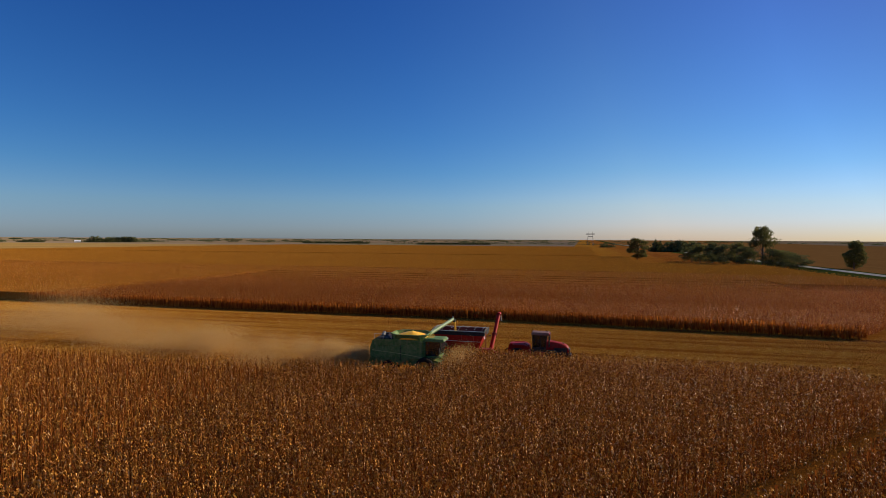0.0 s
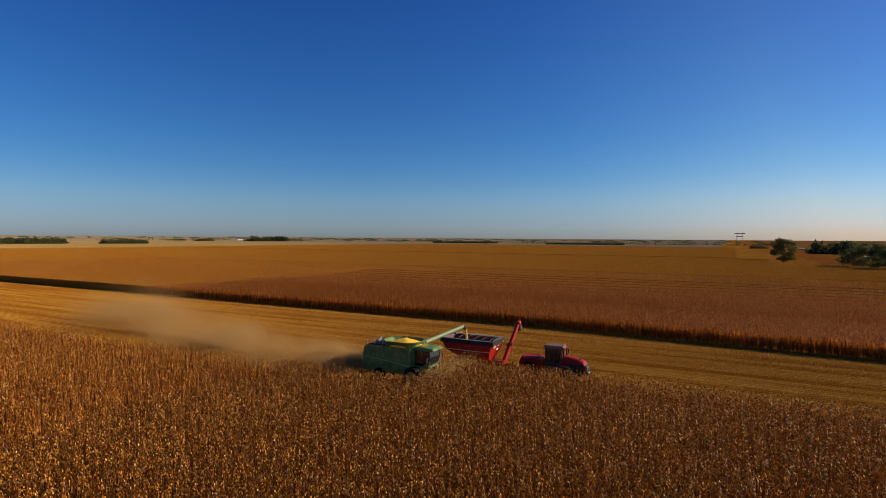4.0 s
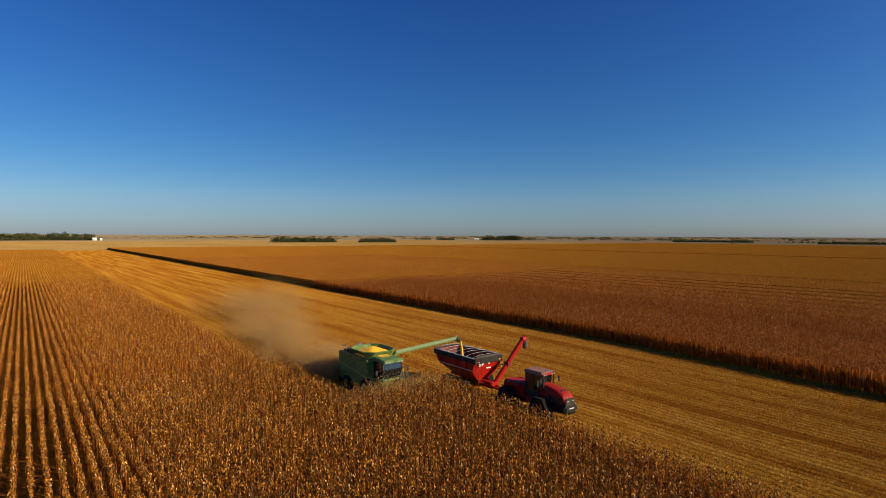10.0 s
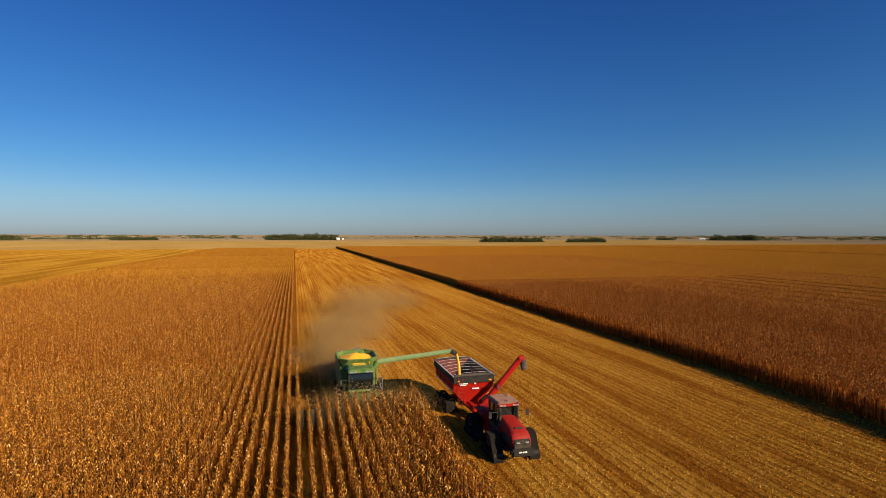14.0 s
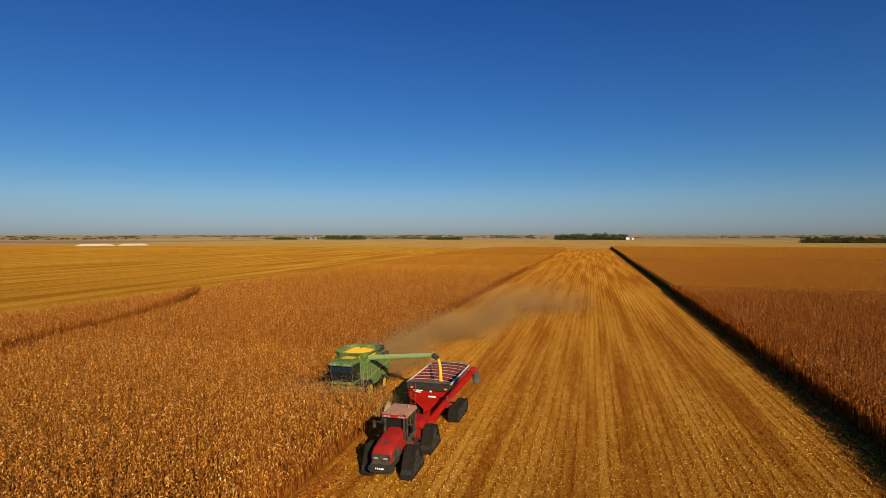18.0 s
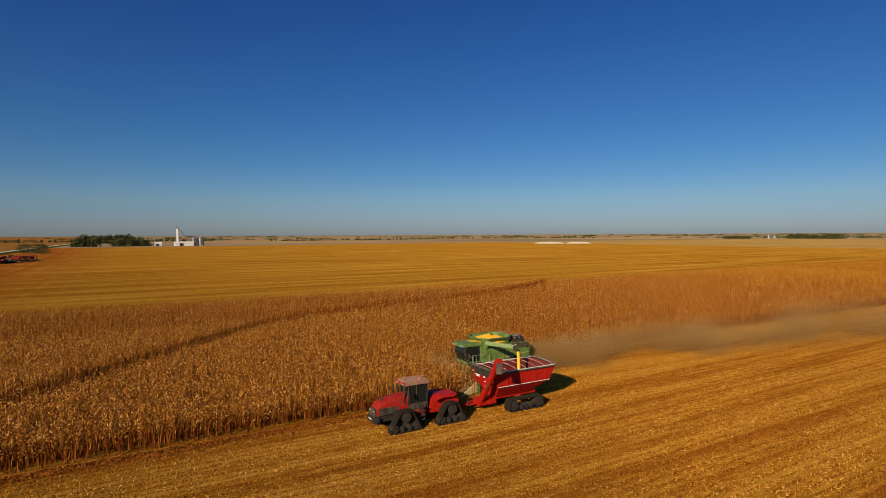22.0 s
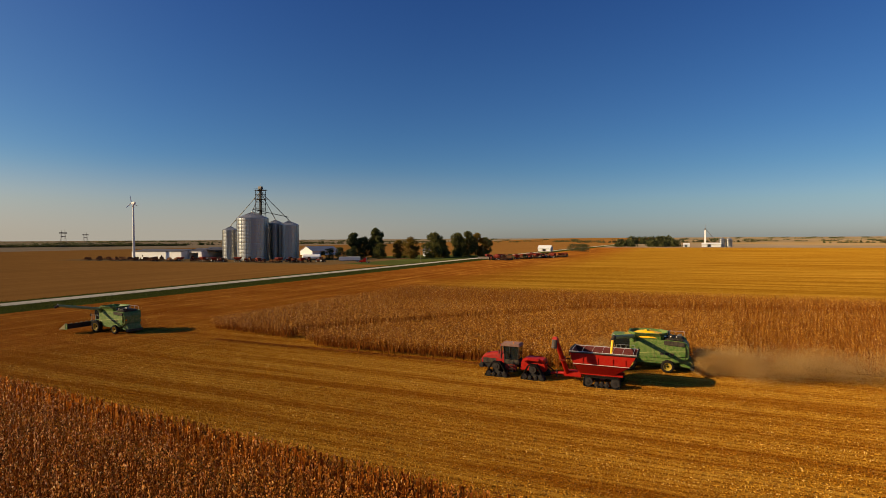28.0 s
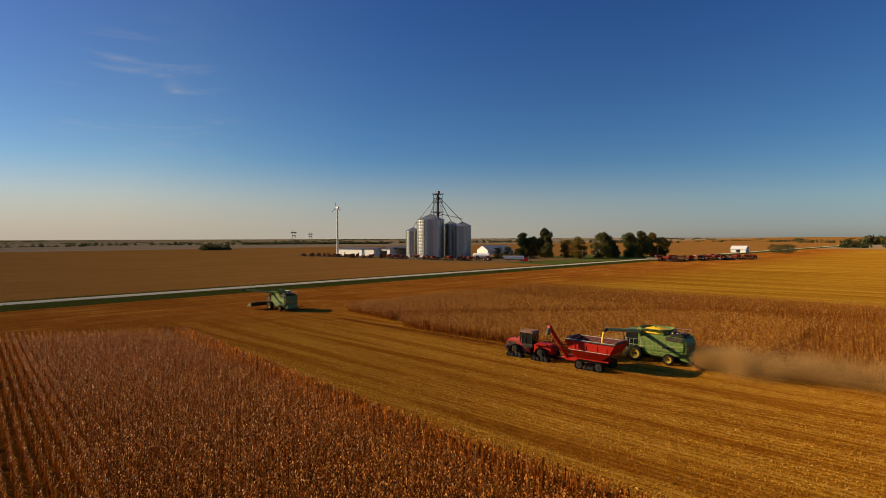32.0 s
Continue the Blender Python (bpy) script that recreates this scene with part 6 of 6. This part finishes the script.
for k, x in enumerate((-868, -856)):
    grain_bin((x, 1560 + 8 * k, 0), 5, 10 - 2 * k, 13 - 2 * k, "pale far grain bin on the horizon")

# tank, trailer and truck in the yard
t = thing("storage_tank", (-272, -247, 0), "white horizontal storage tank on saddles", "tank", turn=118)
part("shell", tube((-6.2, 0, 2.6), (6.2, 0, 2.6), 1.75, n=24), MAT_WHITE, t, smooth=True)
for s in (-1, 1):
    part("dished_end", tube((s * 6.2, 0, 2.6), (s * 6.9, 0, 2.6), 1.75, 0.9, 24), MAT_WHITE, t)
    part("saddle", box(s * 4 - 0.3, s * 4 + 0.3, -1.4, 1.4, 0, 1.6), MAT_CHARCOAL, t)
part("hatch", tube((0, 0, 4.3), (0, 0, 4.7), 0.4), MAT_STEEL, t)


def road_wheel(parent, x, y, r=0.52, w=0.4, mat=None):
    p = part("wheel", tube((x - w / 2, y, r), (x + w / 2, y, r), r, n=18), MAT_RUBBER, parent)
    part("rim", tube((x - w / 2 - 0.01, y, r), (x + w / 2 + 0.01, y, r), r * 0.55, n=12), mat or MAT_STEEL, p)


t = thing("semi_trailer", (-250, -199, 0), "white grain trailer parked in the yard", "trailer", turn=28)
part("box", rings([[(-0.7, -7, 1.3), (0.7, -7, 1.3), (1.25, -7, 3.6), (-1.25, -7, 3.6)], [(-0.7, 7, 1.3), (0.7, 7, 1.3), (1.25, 7, 3.6), (-1.25, 7, 3.6)]], bevel=0.05), MAT_WHITE, t)
part("tarp", box(-1.2, 1.2, -7, 7, 3.6, 3.75, 0.05), MAT_WHITE, t)
part("chassis", box(-0.5, 0.5, -7, 7, 0.95, 1.3), MAT_CHARCOAL, t)
for y in (4.6, 5.9):
    for x in (-1.05, 1.05):
        road_wheel(t, x, y)
part("landing_leg", box(-0.8, -0.6, -4, -3.8, 0, 1.2), MAT_CHARCOAL, t)
t = thing("truck", (-240.5, -182, 0), "red road tractor unit parked beside the trailer", "truck", turn=28)
part("cab", slab([(-0.8, 0.9), (1.6, 0.9), (1.6, 3.3), (0.0, 3.3), (-0.6, 2.2)], -1.15, 1.15, bevel=0.08), MAT_RED, t)
part("hood", slab([(-2.8, 0.8), (-0.8, 0.8), (-0.7, 2.1), (-2.7, 1.7)], -0.85, 0.85, bevel=0.08), MAT_RED, t)
part("windscreen", slab([(-0.62, 2.25), (-0.08, 3.2), (-0.04, 3.2), (-0.58, 2.25)], -1.0, 1.0), MAT_GLASS, t)
part("chassis", box(-0.45, 0.45, -2.6, 4.2, 0.7, 0.95), MAT_CHARCOAL, t)
for y in (-1.9, 2.4, 3.6):
    for x in (-1.0, 1.0):
        road_wheel(t, x, y)
part("exhaust", tube((1.0, 1.75, 1), (1.0, 1.75, 4), 0.1), MAT_STEEL, t)


# ---- parked machines ----
MAT_OLDRED = paint("sun_faded_red_paint", (0.24, 0.014, 0.011), 0.7, dust=0.75, dust_colour=(0.2, 0.1, 0.05), spec=0.1)
MAT_OLDGREEN = paint("sun_faded_green_paint", (0.03, 0.055, 0.016), 0.7, dust=0.7, dust_colour=(0.16, 0.11, 0.05), spec=0.1)
MAT_DUSTWHITE = paint("dusty_white_paint", (0.34, 0.29, 0.22), 0.7, dust=0.7, dust_colour=(0.24, 0.16, 0.09), spec=0.1)
MAT_RUST = paint("rusted_steel", (0.14, 0.045, 0.02), 0.9, dust=0.8, dust_colour=(0.26, 0.15, 0.07), spec=0.05)

def parked_tractor(paint_mat):
    t = thing("parked_tractor", (0, 0, -50), "x", "tractor", "machines parked in the lot")
    part("hood", slab([(-2.6, 1.1), (0.1, 1.1), (0.1, 2.1), (-2.4, 1.85)], -0.45, 0.45, bevel=0.06), paint_mat, t)
    part("cab", rings([[(-0.75, 0.1, 1.4), (0.75, 0.1, 1.4), (0.75, 1.6, 1.4), (-0.75, 1.6, 1.4)], [(-0.8, 0, 2.9), (0.8, 0, 2.9), (0.8, 1.65, 2.9), (-0.8, 1.65, 2.9)]]), MAT_GLASS, t)
    part("roof", box(-0.88, 0.88, -0.15, 1.75, 2.9, 3.1, 0.06), paint_mat, t)
    part("chassis", box(-0.4, 0.4, -2.5, 1.9, 0.7, 1.15), MAT_CHARCOAL, t)
    for x in (-1.0, 1.0):
        road_wheel(t, x, 1.2, 1.0, 0.55, MAT_YELLOW if paint_mat is MAT_OLDGREEN else MAT_STEEL)
        road_wheel(t, x * 0.9, -1.9, 0.7, 0.45, MAT_YELLOW if paint_mat is MAT_OLDGREEN else MAT_STEEL)
        part("fender", box(x - 0.28, x + 0.28, 0.5, 1.9, 2.02, 2.1, 0.02), paint_mat, t)
    return t


def tillage_tool():
    t = thing("tillage_implement", (0, 0, -50), "x", "farm implement", "red implements in the yard")
    for y in (-1.6, 0, 1.6):
        part("frame_bar", box(-4.2, 4.2, y - 0.12, y + 0.12, 0.95, 1.2), MAT_RUST, t)
        for k in range(9):
            x = -4 + k
            part("shank", tube((x, y, 1.0), (x, y + 0.25, 0.02), 0.07, n=5), MAT_CHARCOAL, t)
    for x in (-2.6, 0, 2.6):
        part("cross_bar", box(x - 0.1, x + 0.1, -1.7, 1.7, 1.0, 1.18), MAT_RUST, t)
        road_wheel(t, x, 0.8, 0.45, 0.3)
    for s in (-1, 1):
        part("folded_wing", slab([(-1.5, 1.2), (1.5, 1.2), (1.3, 2.7), (-1.3, 2.7)], s * 2.9, s * 3.1), MAT_RUST, t)
    part("tongue", tube((0, -1.6, 1.0), (0, -5.2, 0.6), 0.12, n=6), MAT_RUST, t)
    part("hitch_stand", box(-0.08, 0.08, -5.0, -4.8, 0.0, 0.7), MAT_CHARCOAL, t)
    return t


def header_trailer():
    t = thing("corn_head_trailer", (0, 0, -50), "x", "farm implement", "machines parked in the lot")
    part("beam", box(-4.6, 4.6, -0.2, 0.2, 0.7, 0.95), MAT_CHARCOAL, t)
    part("back_sheet", slab([(0.3, 0.9), (0.5, 0.9), (0.5, 2.3), (0.2, 2.3)], -4.4, 4.4), MAT_DUSTWHITE, t)
    for k in range(9):
        x = -4.0 + k
        part("snout", rings([[(x - 0.35, 0.3, 1.0), (x + 0.35, 0.3, 1.0), (x + 0.35, 0.3, 1.6), (x - 0.35, 0.3, 1.6)], [(x - 0.06, -1.9, 0.8), (x + 0.06, -1.9, 0.8), (x + 0.06, -1.9, 0.92), (x - 0.06, -1.9, 0.92)]]), MAT_DUSTWHITE, t)
    for x in (-3.4, 3.4):
        for y in (-0.8, 0.8):
            road_wheel(t, x, y, 0.4, 0.25)
        part("axle", box(x - 0.06, x + 0.06, -0.8, 0.8, 0.4, 0.75), MAT_CHARCOAL, t)
    part("tongue", tube((4.6, 0, 0.8), (6.8, 0, 0.5), 0.09, n=6), MAT_CHARCOAL, t)
    return t


def gravity_wagon(paint_mat):
    t = thing("gravity_wagon", (0, 0, -50), "x", "wagon", "red implements in the yard")
    part("bin", rings([[(-0.5, -0.7, 1.3), (0.5, -0.7, 1.3), (0.5, 0.9, 1.3), (-0.5, 0.9, 1.3)], [(-1.5, -2.1, 2.5), (1.5, -2.1, 2.5), (1.5, 2.1, 2.5), (-1.5, 2.1, 2.5)], [(-1.5, -2.1, 3.2), (1.5, -2.1, 3.2), (1.5, 2.1, 3.2), (-1.5, 2.1, 3.2)]]), paint_mat, t)
    part("chassis", box(-0.5, 0.5, -2.2, 2.2, 0.8, 1.05), MAT_CHARCOAL, t)
    for x in (-0.9, 0.9):
        for y in (-1.6, 1.6):
            road_wheel(t, x, y, 0.5, 0.35)
        part("post", box(x - 0.06, x + 0.06, 1.5, 1.7, 0.9, 2.4), MAT_CHARCOAL, t)
    part("tongue", tube((0, -2.2, 0.9), (0, -4.2, 0.5), 0.08, n=6), MAT_CHARCOAL, t)
    return t


protos = {"red_tractor": (parked_tractor(MAT_OLDRED), "red tractor parked in the machinery lot"), "green_tractor": (parked_tractor(MAT_OLDGREEN), "green tractor parked in the machinery lot"),
          "tillage": (tillage_tool(), "rusty brown folding tillage implement parked in the yard"), "red_wagon": (gravity_wagon(MAT_OLDRED), "faded red gravity wagon parked in the yard"),
          "head": (header_trailer(), "pale corn head on a trailer in the lot")}
used = set()


def place(key, x, y, turn, size=1.0):
    ob, label = protos[key]
    m = pose(x, y, 0, 0, 0, turn) @ Matrix.Scale(size, 4)
    if key in used:
        ob = copy_thing(ob, pose(x, y, 0, 0, 0, turn))
        ob.scale = (size,) * 3
    else:
        used.add(key)
        ob.matrix_basis = m
    tagged(ob, label)


r = np.random.default_rng(8)
for k in range(60):                      # yard row in front of the shed and bins
    u = k / 59
    place("tillage" if u < 0.4 else ("tillage", "red_tractor", "red_wagon", "tillage", "red_tractor")[k % 5], -226 - 14 * u + r.uniform(-9, 9), -424 + 206 * u + r.uniform(-3, 3), r.uniform(0, 180), r.uniform(0.8, 1.15))
for k in range(56):                      # machinery lot beside the road
    u = k / 55
    place(("red_tractor", "head", "tillage", "red_wagon", "tillage", "green_tractor", "red_tractor", "red_wagon")[k % 8], -308 - 88 * u + r.uniform(-4, 4), -120 + 32 * u + r.uniform(-13, 11), r.uniform(0, 180) if k % 8 != 1 else 108 + r.uniform(-12, 12), r.uniform(1.0, 1.25))

# utility poles along the road
for x, y in ((-260, -151), (-379, -151), (-262, -220)):
    p = thing("utility_pole", (x, y, 0), "weathered wooden utility pole beside the road", "utility pole", "poles along the road")
    part("pole", tube((0, 0, 0), (0, 0, 8.6), 0.14, 0.1, 8), MAT_WOOD, p)
    part("cross_arm", box(-0.06, 0.06, -0.9, 0.9, 7.9, 8.02), MAT_WOOD, p)
    for s in (-0.8, 0, 0.8):
        part("insulator", tube((0, s, 8.02), (0, s, 8.2), 0.05, n=6), MAT_STEEL, p)


def pylon(at, turn, H=38):
    p = thing("transmission_pylon", at, "grey steel lattice transmission tower on the horizon", "pylon", turn=turn)
    for s in (-1, 1):
        for q in (-1, 1):
            part("leg", tube((s * 9, q * 3, 0), (s * 7, q * 0.6, H * 0.62), 0.22, n=4), MAT_ROOF_GREY, p)
            part("leg", tube((s * 7, q * 0.6, H * 0.62), (s * 6, 0, H), 0.22, n=4), MAT_ROOF_GREY, p)
        for k in range(5):
            part("brace", tube((s * 9, -3 + 0.4 * k, H * 0.12 * k), (s * 8, 3 - 0.4 * k, H * 0.12 * (k + 1)), 0.15, n=4), MAT_ROOF_GREY, p)
    part("cross_beam", box(-13, 13, -0.6, 0.6, H * 0.8, H * 0.86), MAT_ROOF_GREY, p)
    part("cross_beam", box(-8, 8, -0.4, 0.4, H * 0.62, H * 0.66), MAT_ROOF_GREY, p)


pylon((-640, -1142, 0), 30)
pylon((-800, -1320, 0), 30, 36)
pylon((1050, -640, 0), 60)
pylon((1500, -40, 0), 60)

# grass on the road's verges
n = 18000
vx, vy = rng.uniform(-330, 110, n), np.where(rng.uniform(0, 1, n) < 0.86, rng.uniform(-138.6, -126, n), rng.uniform(-150.5, -148, n))
MAT_GRASS = leaf_mat("verge_grass_blades", [(0.0, (0.026, 0.038, 0.009)), (0.6, (0.055, 0.064, 0.015)), (1.0, (0.13, 0.11, 0.035))], 0.2)
scatter("verge_grass", vx, vy, 0.0, [leaf_plant(3, 1, rng, height=0.35, wide=0.07, long=0.4, stalk=False) for _ in range(6)], rng, "rough green grass on the road verge", "grass", MAT_GRASS, 0.6, 1.4)

# ---- dust and chaff behind the combine: a haze of fine specks ----
def dust_mat():
    m = bpy.data.materials.new("drifting_dust")
    m.use_nodes = True
    nt = m.node_tree
    nt.nodes.remove(nt.nodes["Principled BSDF"])
    d, t, a = nt.nodes.new("ShaderNodeBsdfDiffuse"), nt.nodes.new("ShaderNodeBsdfTranslucent"), nt.nodes.new("ShaderNodeMixShader")
    for q in (d, t):
        q.inputs[0].default_value = (0.55, 0.34, 0.125, 1)
    a.inputs[0].default_value = 0.5
    nt.links.new(d.outputs[0], a.inputs[1])
    nt.links.new(t.outputs[0], a.inputs[2])
    nt.links.new(a.outputs[0], nt.nodes["Material Output"].inputs[0])
    return m


n = 560000
puff = rng.integers(0, 130, n)                     # the specks hang together in loose puffs
pu = rng.uniform(0, 1, 130) ** 1.4
px_, pz = rng.normal(0, 1, 130) * (1.1 + 5.0 * pu), np.abs(rng.normal(0, 1, 130)) * (0.35 + 1.5 * pu)
u = pu[puff]
cy = 8.2 + 66 * u + rng.normal(0, 1, n) * (0.7 + 3.0 * u)
cx = -9.1 + 15.0 * u * u + px_[puff] + rng.normal(0, 1, n) * (0.7 + 1.3 * u)
head = rng.uniform(0, 1, n) < 0.05                    # a little dust hangs over the corn head
cz = np.abs(pz[puff] + 0.8 + rng.normal(0, 1, n) * (0.6 + 0.8 * u)) + 0.05
cy = np.maximum(cy, 7.4 + rng.uniform(0, 1, n))
cx = np.where(head, -9.1 + rng.normal(0, 2.8, n), cx)
cy = np.where(head, -2.6 + rng.normal(0, 0.8, n), cy)
cz = np.where(head, np.abs(rng.normal(1.2, 0.7, n)) + 0.05, cz)
tri = rng.normal(0, 1, (n, 3, 3))
tri -= tri.mean(1, keepdims=True)
tri *= (rng.uniform(0.022, 0.045, n) / np.linalg.norm(tri, axis=2).mean(1))[:, None, None]
v = np.stack([cx, cy, cz], 1)[:, None] + tri
v[:, :, 2] = np.maximum(v[:, :, 2], 0.03)
dust = mesh_object("dust_cloud", v.reshape(-1, 3), np.arange(3 * n), 3, [dust_mat()])
tagged(dust, "tan dust and chaff drifting behind the combine", "dust", kind="stuff")
